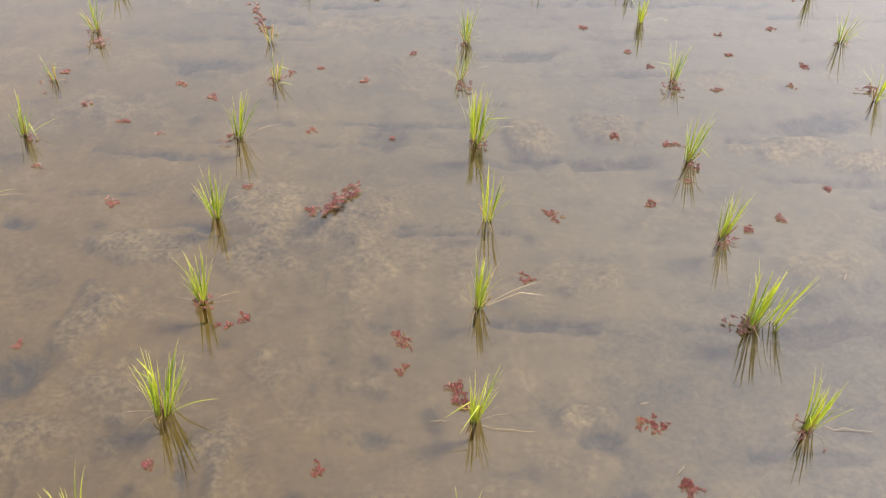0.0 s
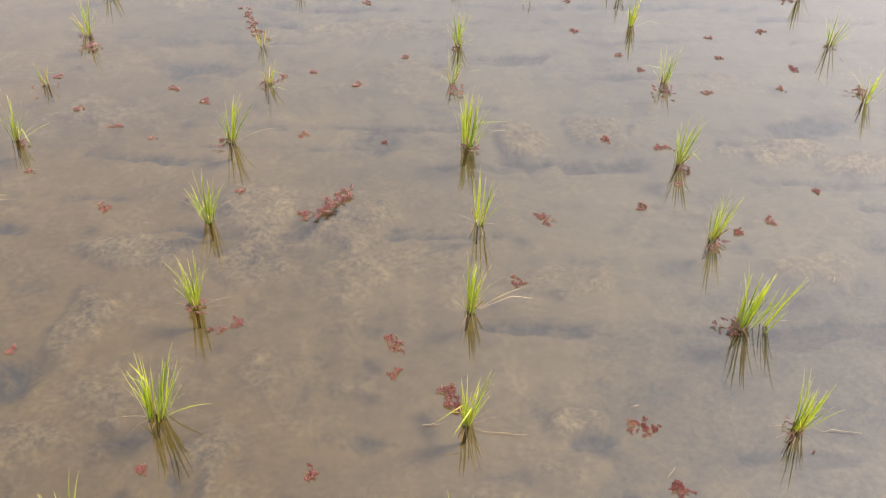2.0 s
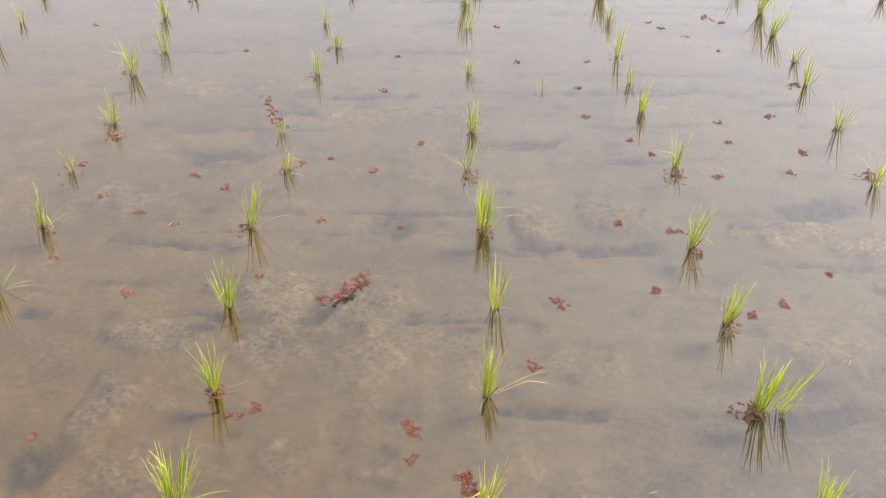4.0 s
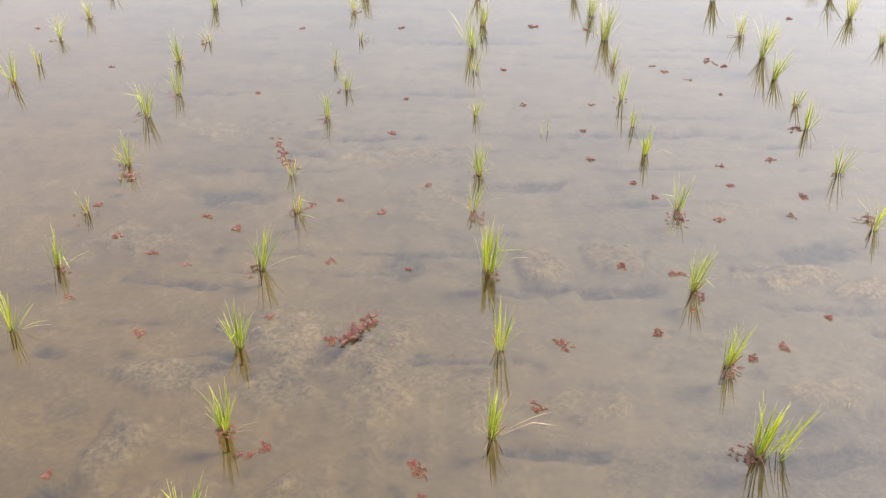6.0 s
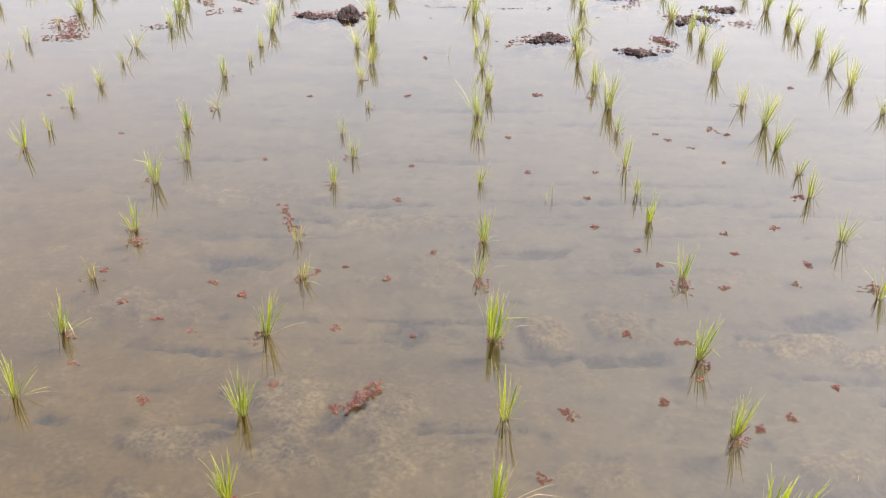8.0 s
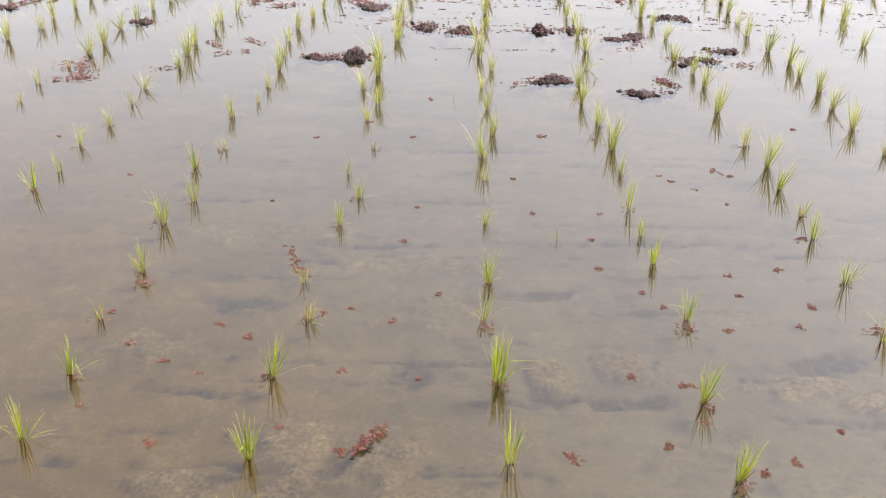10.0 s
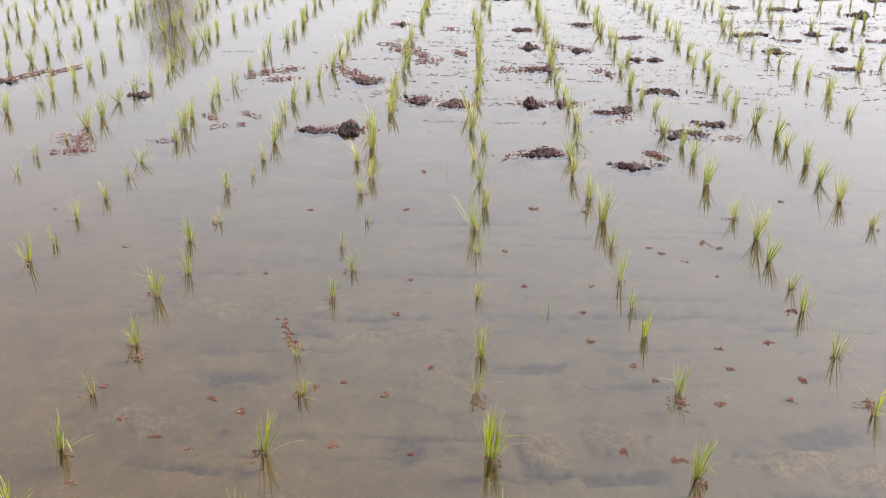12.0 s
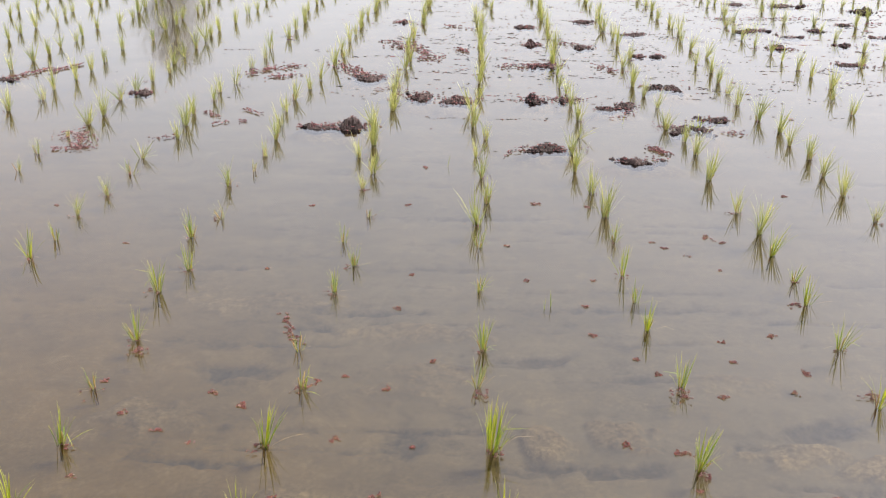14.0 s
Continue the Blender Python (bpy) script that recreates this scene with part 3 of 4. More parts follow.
plant_row(-4, [(2.29, 0.039, 0.041), (2.44, 0.027, 0.051), (2.59, 0.054, 0.036), (2.73, 0.060), (2.84, 0.070), (3.02, 0.062), (3.14, 0.075), (3.29, 0.086), (3.41, 0.114), (3.57, 0.085), (3.69, 0.094), (3.86, 0.099), (4.00, 0.104), (4.14, 0.089), (4.25, 0.101), (4.45, 0.128), (4.69, 0.138), (4.80, 0.163), (5.02, 0.167), (5.22, 0.167), (5.43, 0.188), (5.57, 0.183), (5.70, 0.199), (5.83, 0.194), (5.96, 0.201), (6.11, 0.211), (6.27, 0.200), (6.43, 0.196), (6.59, 0.200), (6.74, 0.207)])
plant_row(-3, [(1.75, -0.009, 0.056), (1.84, 0.010, 0.041), (1.99, -0.000, 0.055), (2.12, 0.022, 0.057), (2.28, 0.029, 0.047), (2.41, 0.020, 0.057), (2.60, 0.062, 0.060), (2.73, 0.049), (2.86, 0.043), (3.03, 0.065), (3.14, 0.060), (3.27, 0.084), (3.52, 0.089), (3.69, 0.108), (3.88, 0.097), (4.09, 0.134), (4.29, 0.133), (4.46, 0.148), (4.62, 0.126), (4.81, 0.112), (5.00, 0.131), (5.17, 0.129), (5.42, 0.172), (5.61, 0.180), (5.80, 0.161), (5.96, 0.171), (6.12, 0.146), (6.27, 0.169), (6.43, 0.157), (6.59, 0.163), (6.74, 0.146)])
plant_row(-2, [(1.25, -0.003, 0.046), (1.41, 0.014, 0.067), (1.60, -0.005, 0.077), (1.70, 0.028, 0.050), (1.87, -0.010, 0.056), (1.98, 0.027, 0.039, 5), (2.20, -0.002, 0.061), (2.31, 0.037, 0.034, 4), (2.44, 0.039, 0.051), (2.60, 0.040, 0.071), (2.74, 0.033), (2.90, 0.020), (3.05, 0.024), (3.20, 0.050), (3.34, 0.070), (3.57, 0.092), (3.72, 0.106), (3.87, 0.083), (4.02, 0.100), (4.19, 0.108), (4.36, 0.113), (4.53, 0.105), (4.67, 0.119), (4.81, 0.142), (4.97, 0.138), (5.12, 0.143), (5.33, 0.154), (5.51, 0.149), (5.69, 0.155), (5.87, 0.168), (6.02, 0.176), (6.16, 0.156), (6.31, 0.175), (6.46, 0.176), (6.61, 0.178), (6.75, 0.154)])
plant_row(-1, [(1.26, 0.017, 0.057, 4), (1.38, -0.006, 0.046), (1.61, 0.026, 0.057), (1.73, 0.051, 0.043), (1.85, 0.016, 0.041), (2.00, 0.056, 0.027, 4), (2.19, 0.026, 0.051), (2.31, 0.040), (2.44, -0.007, 0.063), (2.56, 0.019, 0.083), (2.75, 0.006), (2.93, 0.048), (3.06, 0.043), (3.19, 0.037), (3.35, 0.040), (3.52, 0.059), (3.66, 0.072), (3.81, 0.054), (3.95, 0.049), (4.12, 0.062), (4.28, 0.050), (4.45, 0.092), (4.63, 0.086), (4.80, 0.086), (4.98, 0.103), (5.17, 0.093), (5.35, 0.090), (5.54, 0.092), (5.72, 0.109), (5.89, 0.115), (6.06, 0.124), (6.23, 0.099), (6.39, 0.096), (6.56, 0.124), (6.73, 0.110)])
plant_row(0, [(1.27, -0.010, 0.058), (1.39, 0.001, 0.067), (1.62, -0.001, 0.052), (1.83, 0.002, 0.051, 5), (1.96, -0.001), (2.10, 0.025, 0.063), (2.28, 0.017), (2.46, 0.007), (2.62, 0.033), (2.75, -0.000), (2.93, 0.002), (3.10, 0.020), (3.31, 0.029), (3.51, 0.039), (3.70, 0.041), (3.88, 0.039), (4.05, 0.052), (4.18, 0.049), (4.32, 0.053), (4.46, 0.039), (4.61, 0.065), (4.76, 0.039), (4.91, 0.119), (5.09, 0.094), (5.28, 0.094), (5.46, 0.104), (5.64, 0.083), (5.82, 0.112), (5.98, 0.119), (6.13, 0.125), (6.29, 0.116), (6.44, 0.120), (6.59, 0.100), (6.75, 0.110)])
plant_row(1, [(1.28, 0.008, 0.064), (1.47, -0.011, 0.061), (1.58, -0.014, 0.053, 6), (1.70, -0.018, 0.067, 4), (1.87, -0.010, 0.052), (2.02, -0.008, 0.083), (2.18, -0.018), (2.34, -0.042, 0.077), (2.49, -0.031), (2.65, 0.002), (2.84, 0.022), (3.00, 0.016), (3.16, 0.021), (3.26, 0.002), (3.45, 0.015), (3.63, 0.014), (3.81, 0.030), (3.98, 0.053), (4.15, 0.043), (4.30, 0.054), (4.45, 0.058), (4.60, 0.042), (4.75, 0.061), (4.91, 0.061), (5.08, 0.068), (5.24, 0.047), (5.39, 0.047), (5.54, 0.041), (5.69, 0.045), (5.84, 0.054), (5.99, 0.044), (6.14, 0.051), (6.30, 0.069), (6.45, 0.068), (6.60, 0.058), (6.75, 0.054)])
plant_row(2, [(1.23, -0.006, 0.061), (1.41, 0.002, 0.066), (1.58, 0.001, 0.060), (1.68, 0.010, 0.056), (1.81, 0.005), (1.93, 0.012, 0.087), (2.06, 0.001, 0.057), (2.29, -0.010, 0.079), (2.50, 0.001, 0.074), (2.62, -0.003, 0.060), (2.75, -0.029), (3.00, -0.009), (3.15, -0.024), (3.29, -0.037), (3.43, -0.015), (3.60, -0.022), (3.77, 0.029), (4.00, 0.014), (4.17, 0.018), (4.35, 0.005), (4.51, 0.014), (4.67, 0.016), (4.82, 0.046), (4.94, 0.017), (5.09, 0.013), (5.25, 0.026), (5.40, 0.015), (5.55, 0.024), (5.70, 0.005), (5.85, 0.010), (6.00, 0.009), (6.15, 0.012), (6.30, 0.000), (6.45, 0.011), (6.60, -0.002), (6.75, 0.004)])
plant_row(3, [(2.01, -0.003, 0.059), (2.18, -0.013, 0.070), (2.33, -0.012, 0.081), (2.47, 0.000, 0.076), (2.60, -0.010, 0.070), (2.73, -0.002), (2.86, -0.027), (3.05, -0.039), (3.20, -0.035), (3.35, -0.029), (3.51, -0.013), (3.64, -0.041), (3.78, 0.030), (3.95, 0.006), (4.11, 0.000), (4.26, 0.020), (4.42, 0.028), (4.54, 0.033), (4.67, 0.002), (4.90, 0.020), (5.07, 0.022), (5.25, 0.005), (5.42, 0.045), (5.57, 0.010), (5.72, 0.011), (5.88, -0.015), (6.03, -0.023), (6.17, -0.010), (6.32, -0.016), (6.46, -0.006), (6.61, -0.011), (6.75, -0.006)])
plant_row(4, [(2.94, -0.010), (3.13, -0.006), (3.29, 0.048), (3.46, 0.033), (3.59, 0.028), (3.73, 0.012), (3.88, 0.016), (4.03, -0.009), (4.16, -0.028), (4.32, -0.021), (4.48, -0.018), (4.64, 0.056), (4.78, 0.051), (4.92, 0.080), (5.04, 0.030), (5.17, 0.097), (5.30, 0.055), (5.48, 0.065), (5.66, 0.049), (5.90, 0.001), (6.08, 0.013), (6.24, 0.024), (6.41, 0.018), (6.57, 0.027), (6.74, 0.026)])
plant_row(5, [(3.64, -0.017), (3.75, 0.116), (3.93, 0.103), (4.18, 0.077), (4.37, 0.077), (4.56, 0.117), (4.60, -0.015), (4.75, -0.015), (4.91, -0.025), (5.06, 0.066), (5.26, 0.076), (5.47, 0.100), (5.68, 0.004), (5.84, -0.001), (5.99, 0.012), (6.14, -0.002), (6.30, 0.005), (6.45, 0.006), (6.60, 0.006), (6.75, -0.011)])
plant_row(6, [(4.52, -0.008), (4.68, 0.109), (5.09, 0.135), (5.21, 0.078), (5.34, 0.006), (5.71, 0.047), (5.86, 0.004)])
plant_row(7, [(5.36, -0.003), (5.37, 0.138), (6.14, -0.059)])
plant_row(8, [(5.91, 0.019), (6.25, -0.105)])
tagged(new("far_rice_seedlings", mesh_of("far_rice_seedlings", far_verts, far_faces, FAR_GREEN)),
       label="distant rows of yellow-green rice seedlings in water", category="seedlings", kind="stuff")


# ---- floating azolla ----
def azolla_mesh(name, seed, mat=AZOLLA, forks=4, plump=1.0):
    """A small water fern: forked stems set with overlapping scale leaves, about two units across."""
    rnd = random.Random(seed)
    verts, faces = [], []

    def scale_leaf(x, y, z, r, a):
        b = len(verts)
        tilt = rnd.uniform(0.1, 0.5) * r
        c, s = math.cos(a), math.sin(a)
        for u, v, w in ((-0.9, 0, 0), (0, -0.7, 0), (1.0, 0, tilt), (0, 0.7, 0), (0.1, 0, 0.55 * r + tilt), (0, 0, -0.3 * r)):
            verts.append((x + r * (u * c - v * s), y + r * (u * s + v * c), z + (w if abs(w) > 0 else 0)))
        faces.extend([(b + p, b + (p + 1) % 4, b + 4) for p in range(4)])
        faces.extend([(b + (p + 1) % 4, b + p, b + 5) for p in range(4)])

    lead = rnd.uniform(0, 6.28)
    for arm in range(rnd.randint(2, 4)):             # each stem forks again and again, one way more than the other
        a, x, y = lead + rnd.uniform(-1.0, 1.0) + (3.14 if arm == 1 else 0.0), 0.0, 0.0
        n = rnd.randint(forks + 1, 2 * forks + 1)
        for i in range(n):
            a += rnd.uniform(-0.35, 0.35)
            x, y = x + 0.085 * math.cos(a), y + 0.085 * math.sin(a)
            scale_leaf(x, y, 0.10 + 0.16 * rnd.random(), plump * rnd.uniform(0.13, 0.20), a + rnd.uniform(-0.9, 0.9))
            side = rnd.choice((-1, 1))
            for k in range(rnd.randint(1, forks)):
                q = a + side * rnd.uniform(0.7, 1.2)
                t = 0.11 * (k + 1)
                scale_leaf(x + t * math.cos(q), y + t * math.sin(q), 0.06 + 0.14 * rnd.random(), plump * rnd.uniform(0.10, 0.17), q + rnd.uniform(-0.6, 0.6))
    return mesh_of(name, verts, faces, mat, False)


FERNS = [azolla_mesh("frond", 50 + s) for s in range(8)]
FAR_FERNS = [azolla_mesh("frond", 60 + s, GLAZED_AZOLLA, 2, 1.5) for s in range(8)]


def azolla(points, n, spread=0.012, size=0.0075, seed=0, lift=0.0, label="rust-red azolla fern floating on the water", group="floating azolla clumps", top=None):
    """A raft of azolla strung along the given points."""
    rnd = random.Random(seed * 31 + 7)
    root = new("azolla_clump")
    root.empty_display_size = 0.02
    x0, y0 = points[0]
    root.location = (x0, y0, 0)
    tagged(root, label, "azolla", group)
    verts, faces = [], []
    for i in range(n):
        t = (i + rnd.random()) / n * (len(points) - 1)
        k = min(int(t), len(points) - 2) if len(points) > 1 else 0
        (ax, ay), (bx, by) = points[k], points[min(k + 1, len(points) - 1)]
        f = t - k
        px, py = ax + (bx - ax) * f - x0 + rnd.gauss(0, spread), ay + (by - ay) * f - y0 + rnd.gauss(0, spread)
        rise = max(0.0, top(x0 + px, y0 + py)) if top else 0.0
        m = pose(px, py, 0.0002 + rise + lift * rnd.random(), rnd.uniform(-8, 8), rnd.uniform(-8, 8), rnd.uniform(0, 360))
        m = m @ Matrix.Scale(size * rnd.uniform(0.7, 1.3), 4)
        if y0 < 2.2:
            put("frond", FERNS[rnd.randrange(8)], root, m)
            continue
        me, b = FAR_FERNS[rnd.randrange(8)], len(verts)      # further off the fronds cannot be told apart
        verts.extend([tuple(m @ v.co) for v in me.vertices])
        faces.extend([tuple(b + q for q in p.vertices) for p in me.polygons])
    if verts:
        put("fronds", mesh_of("fronds", verts, faces, GLAZED_AZOLLA, False), root, Matrix.Identity(4))["kind"] = "stuff"
    return root


# rafts caught on the heaps and against the hills near the bank
azolla([(-0.128, 0.940), (-0.122, 0.952), (-0.108, 0.968), (-0.094, 0.995)], 52, 0.0045, 0.0048, 1, 0.006, "rust-red azolla raft stranded on a mud heap")
azolla([(-0.30, 1.51), (-0.285, 1.45), (-0.26, 1.40)], 34, 0.007, 0.0046, 3)
azolla([(-0.148, 0.943), (-0.142, 0.936)], 8, 0.004, 0.0045, 2)
for sx, sy, n in ((-0.523, 1.37, 9), (-0.23, 1.265, 5), (-0.246, 0.774, 9), (0.332, 0.752, 12), (0.346, 0.893, 5), (0.338, 1.055, 6),
                  (0.352, 1.26, 9), (0.645, 1.26, 11), (0.352, 0.605, 5), (0.045, 1.25, 5), (-0.27, 1.10, 4), (0.062, 1.095, 4), (-0.54, 1.095, 3)):
    azolla([(sx, sy), (sx + 0.004, sy - 0.008)], 2 * n + 2, 0.0065, 0.0038, int(sx * 1000 + sy * 100) % 997, 0.006, "rust-red azolla caught at the foot of a seedling", "azolla at the seedlings' feet")
azolla([(0.025, 0.660), (0.027, 0.645), (0.033, 0.625)], 24, 0.0045, 0.0048, 21, 0.002)
azolla([(-0.215, 0.735)], 3, 0.005, 0.0045, 22)
# a few bits at most other feet
for ob in [o for o in scene.collection.all_objects if o.name.startswith("rice_seedling") and 1.2 < o.location.y < 3.3]:
    rnd = random.Random(int(ob.location.y * 1000))
    if rnd.random() < 0.55:
        azolla([(ob.location.x + rnd.gauss(0, 0.006), ob.location.y - 0.008)], rnd.randint(4, 8), 0.009, 0.0036, rnd.randrange(999), 0.004,
               "rust-red azolla caught at the foot of a seedling", "azolla at the seedlings' feet")
# loose drifting bits
drift_seed = 100
DRIFT_NEAR = [(-0.420, 0.704, 3), (-0.198, 0.750, 4), (-0.036, 0.728, 4), (-0.026, 0.714, 4), (-0.028, 0.676, 2), (-0.099, 0.552, 4), (-0.256, 0.555, 2), (0.108, 0.821, 4),
              (0.205, 0.613, 3), (0.219, 0.612, 5), (0.233, 0.535, 6), (-0.231, 0.989, 2), (-0.391, 0.950, 4), (-0.506, 1.028, 3), (0.141, 0.945, 4), (0.150, 0.937, 4),
              (0.272, 0.966, 3), (0.427, 0.940, 3), (0.380, 0.914, 4), (0.503, 1.004, 2), (0.327, 1.016, 2)]
DRIFT_MID = [(-0.490, 1.182, 3), (-0.423, 1.140, 3), (-0.366, 1.244, 2), (-0.313, 1.207, 3), (-0.164, 1.123, 3), (-0.368, 1.109, 1), (-0.544, 1.274, 2), (-0.213, 1.287, 2),
             (-0.051, 1.105, 1), (0.249, 1.122, 3), (0.320, 1.101, 3), (0.331, 1.099, 2), (0.415, 1.252, 4), (0.531, 1.264, 2), (0.303, 1.366, 2), (0.331, 1.319, 2),
             (0.549, 1.453, 3), (-0.03, 1.35, 2), (-0.10, 1.26, 2), (-0.17, 1.30, 1), (-0.10, 1.54, 2), (0.24, 1.45, 3), (0.46, 1.43, 2), (0.46, 1.36, 3),
             (0.57, 1.33, 4)]
DRIFT_FAR = [(-0.08, 1.69, 2), (-0.33, 2.07, 2), (0.24, 1.56, 2), (0.14, 1.67, 2), (0.27, 1.67, 2), (0.79, 2.17, 3), (0.19, 2.10, 9), (0.31, 2.08, 6),
             (-0.22, 2.18, 4), (-0.08, 2.36, 4), (-0.11, 2.08, 2), (-0.69, 1.83, 1), (-0.37, 1.71, 2), (0.11, 1.84, 2), (0.42, 1.87, 1), (0.44, 1.84, 2),
             (0.48, 1.80, 1), (0.53, 1.73, 1), (-0.92, 2.05, 2), (0.63, 1.58, 7)]
for sx, sy, n in DRIFT_NEAR + DRIFT_MID + DRIFT_FAR:
    drift_seed += 1
    azolla([(sx, sy)], 2 * n + 2, 0.0020 + 0.0005 * n, 0.0042, drift_seed)
azolla([(0.53, 1.91), (0.58, 1.87)], 9, 0.006, 0.0065, 161)

# far rafts and strings
RAFTS_MIDDLE = [([(-0.26, 3.95), (-0.18, 3.92), (-0.12, 3.80), (-0.10, 3.68)], 64, 0.040), ([(-0.46, 3.62), (-0.38, 3.50), (-0.34, 3.42)], 40, 0.030), ([(-0.755, 3.41), (-0.69, 3.50), (-0.59, 3.56)], 40, 0.026),
                ([(-0.66, 3.36), (-0.58, 3.40)], 16, 0.02), ([(-1.57, 3.31), (-1.53, 3.38), (-1.49, 3.47)], 24, 0.012), ([(-1.47, 3.40), (-1.40, 3.54)], 22, 0.012),
                ([(0.54, 3.62), (0.58, 3.50)], 16, 0.02), ([(0.0, 3.92), (0.04, 3.84)], 16, 0.02), ([(0.17, 3.60), (0.28, 3.58), (0.37, 3.63)], 40, 0.030),
                ([(-1.12, 2.66), (-1.06, 2.58), (-1.03, 2.49)], 40, 0.028), ([(-1.10, 2.47), (-1.00, 2.50)], 18, 0.012), ([(-0.67, 2.92), (-0.60, 2.86)], 12, 0.008)]
RAFTS_NEARER = [([(-0.72, 2.74), (-0.68, 2.78)], 6, 0.01), ([(-0.64, 2.78)], 5, 0.012), ([(-0.78, 2.88), (-0.73, 2.84)], 10, 0.012),
                ([(-0.86, 2.58), (-0.80, 2.62)], 8, 0.01), ([(0.61, 2.79), (0.66, 2.75)], 18, 0.018), ([(0.54, 2.56), (0.575, 2.50)], 20, 0.012),
                ([(0.82, 2.71)], 10, 0.02), ([(0.53, 2.55), (0.58, 2.50)], 14, 0.014), ([(0.13, 2.47), (0.20, 2.55)], 10, 0.012)]
RAFTS_BEYOND = [([(-0.27, 3.18), (-0.20, 3.24)], 8, 0.012), ([(-0.05, 4.45), (0.05, 4.35)], 12, 0.03), ([(-0.32, 4.05), (-0.18, 4.02)], 20, 0.014),
                ([(0.42, 4.05), (0.50, 4.02)], 12, 0.02), ([(1.25, 3.98), (1.40, 3.95)], 12, 0.03), ([(1.55, 3.45), (1.75, 3.38)], 18, 0.012),
                ([(1.45, 3.72), (1.60, 3.62)], 12, 0.012), ([(0.50, 2.86), (0.56, 2.98)], 10, 0.015), ([(1.9, 4.6), (2.2, 4.55)], 14, 0.02),
                ([(1.2, 4.7), (1.7, 4.72)], 24, 0.012)]
for pts, n, w in RAFTS_MIDDLE + RAFTS_NEARER + RAFTS_BEYOND:
    drift_seed += 1
    azolla(pts, int(n * 2.6), w * 0.72, 0.0080 if pts[0][1] > 3.3 else 0.0060, drift_seed, 0.005, "dark rust azolla raft floating between seedling rows", "far azolla rafts")

# flecks nobody could count, strewn by the wind over the far water
def flecks():
    rnd = random.Random(77)
    verts, faces = [], []
    lines = [(-0.12, 0.09, 4.02), (0.14, 0.45, 4.06), (-0.15, 0.06, 3.49), (1.34, 2.39, 5.47), (0.80, 0.95, 3.20), (-0.94, -0.80, 3.84), (1.37, 1.55, 3.38),
             (0.05, 0.25, 3.07), (-0.02, 0.22, 3.80), (-0.45, -0.28, 3.14), (0.3, 0.7, 4.75), (1.0, 1.5, 5.0), (-0.3, 0.1, 4.9), (-0.32, 0.55, 4.07), (-0.36, 0.10, 3.75), (0.10, 0.75, 3.74),
             (-0.25, 0.05, 3.47), (0.22, 0.60, 3.42), (0.05, 0.40, 3.12), (0.62, 0.98, 3.30), (1.2, 1.9, 4.62), (1.4, 2.5, 5.05), (0.9, 1.6, 5.6), (-0.1, 0.3, 2.86), (1.1, 1.4, 3.55), (1.5, 2.0, 4.18)]
    starts = [(x0, y0, x1 - x0) for x0, x1, y0 in lines] + [(0, 0, 0)] * 2300
    for x, y, run in starts:
        heading, n = 0.0, int(run / 0.011)
        if not run:
            y = rnd.uniform(2.5, 6.8)
            x = rnd.gauss(0.40, 0.75) if rnd.random() < 0.55 else rnd.uniform(0.7, 3.0)
            keep = min(1.0, max(0.04, (y - 2.6) / 0.9)) * (0.25 if x < -0.6 else 1.0)
            if rnd.random() > keep:
                continue
            heading, n = rnd.gauss(0, 0.5), rnd.choice((1, 1, 1, 2, 2, 3, 5, 8))
        for k in range(n):               # strings drawn out by the wind
            heading = 0.8 * heading + rnd.gauss(0, 0.25)
            x += rnd.uniform(0.004, 0.020) * math.cos(heading)
            y += rnd.uniform(0.004, 0.020) * math.sin(heading)
            if rnd.random() < 0.25:
                continue
            cx, cy = x + rnd.gauss(0, 0.007), y + rnd.gauss(0, 0.010 if not run else 0.004)
            r, a = rnd.choice((0.0016, 0.002, 0.0025, 0.003, 0.0042)) * (1.5 if rnd.random() < 0.12 else 1.0), rnd.uniform(0, 6.28)
            long = rnd.uniform(1.2, 2.8)
            b = len(verts)
            for q in range(6):
                rr = r * rnd.uniform(0.45, 1.3)
                verts.append((cx + long * rr * math.cos(a + q * 1.0472), cy + rr * math.sin(a + q * 1.0472), 0.0006))
            verts.append((cx + rnd.gauss(0, 0.3) * r, cy, rnd.uniform(0.0010, 0.0022)))
            faces += [(b + q, b + (q + 1) % 6, b + 6) for q in range(6)]
    return tagged(new("azolla_flecks", mesh_of("azolla_flecks", verts, faces, FLECK, False)),
                  label="scattered dark azolla flecks strewn over the far water", category="azolla", kind="stuff")


flecks()


# ---- mud clods standing out of the water ----
def lump_mesh(seed):
    bm = bmesh.new()
    bmesh.ops.create_icosphere(bm, subdivisions=3, radius=1.0)
    off = Vector((seed * 3.7, seed * 1.3, 0))
    for v in bm.verts:
        v.co *= 1 + 0.5 * noise.noise(v.co * 1.9 + off) + 0.4 * noise.noise(v.co * 4.3 + off) + 0.22 * noise.noise(v.co * 9 + off)
    me = bpy.data.meshes.new("lump")
    bm.to_mesh(me)
    bm.free()
    me.materials.append(CLOD)
    return me


LUMPS = [lump_mesh(i) for i in range(7)]


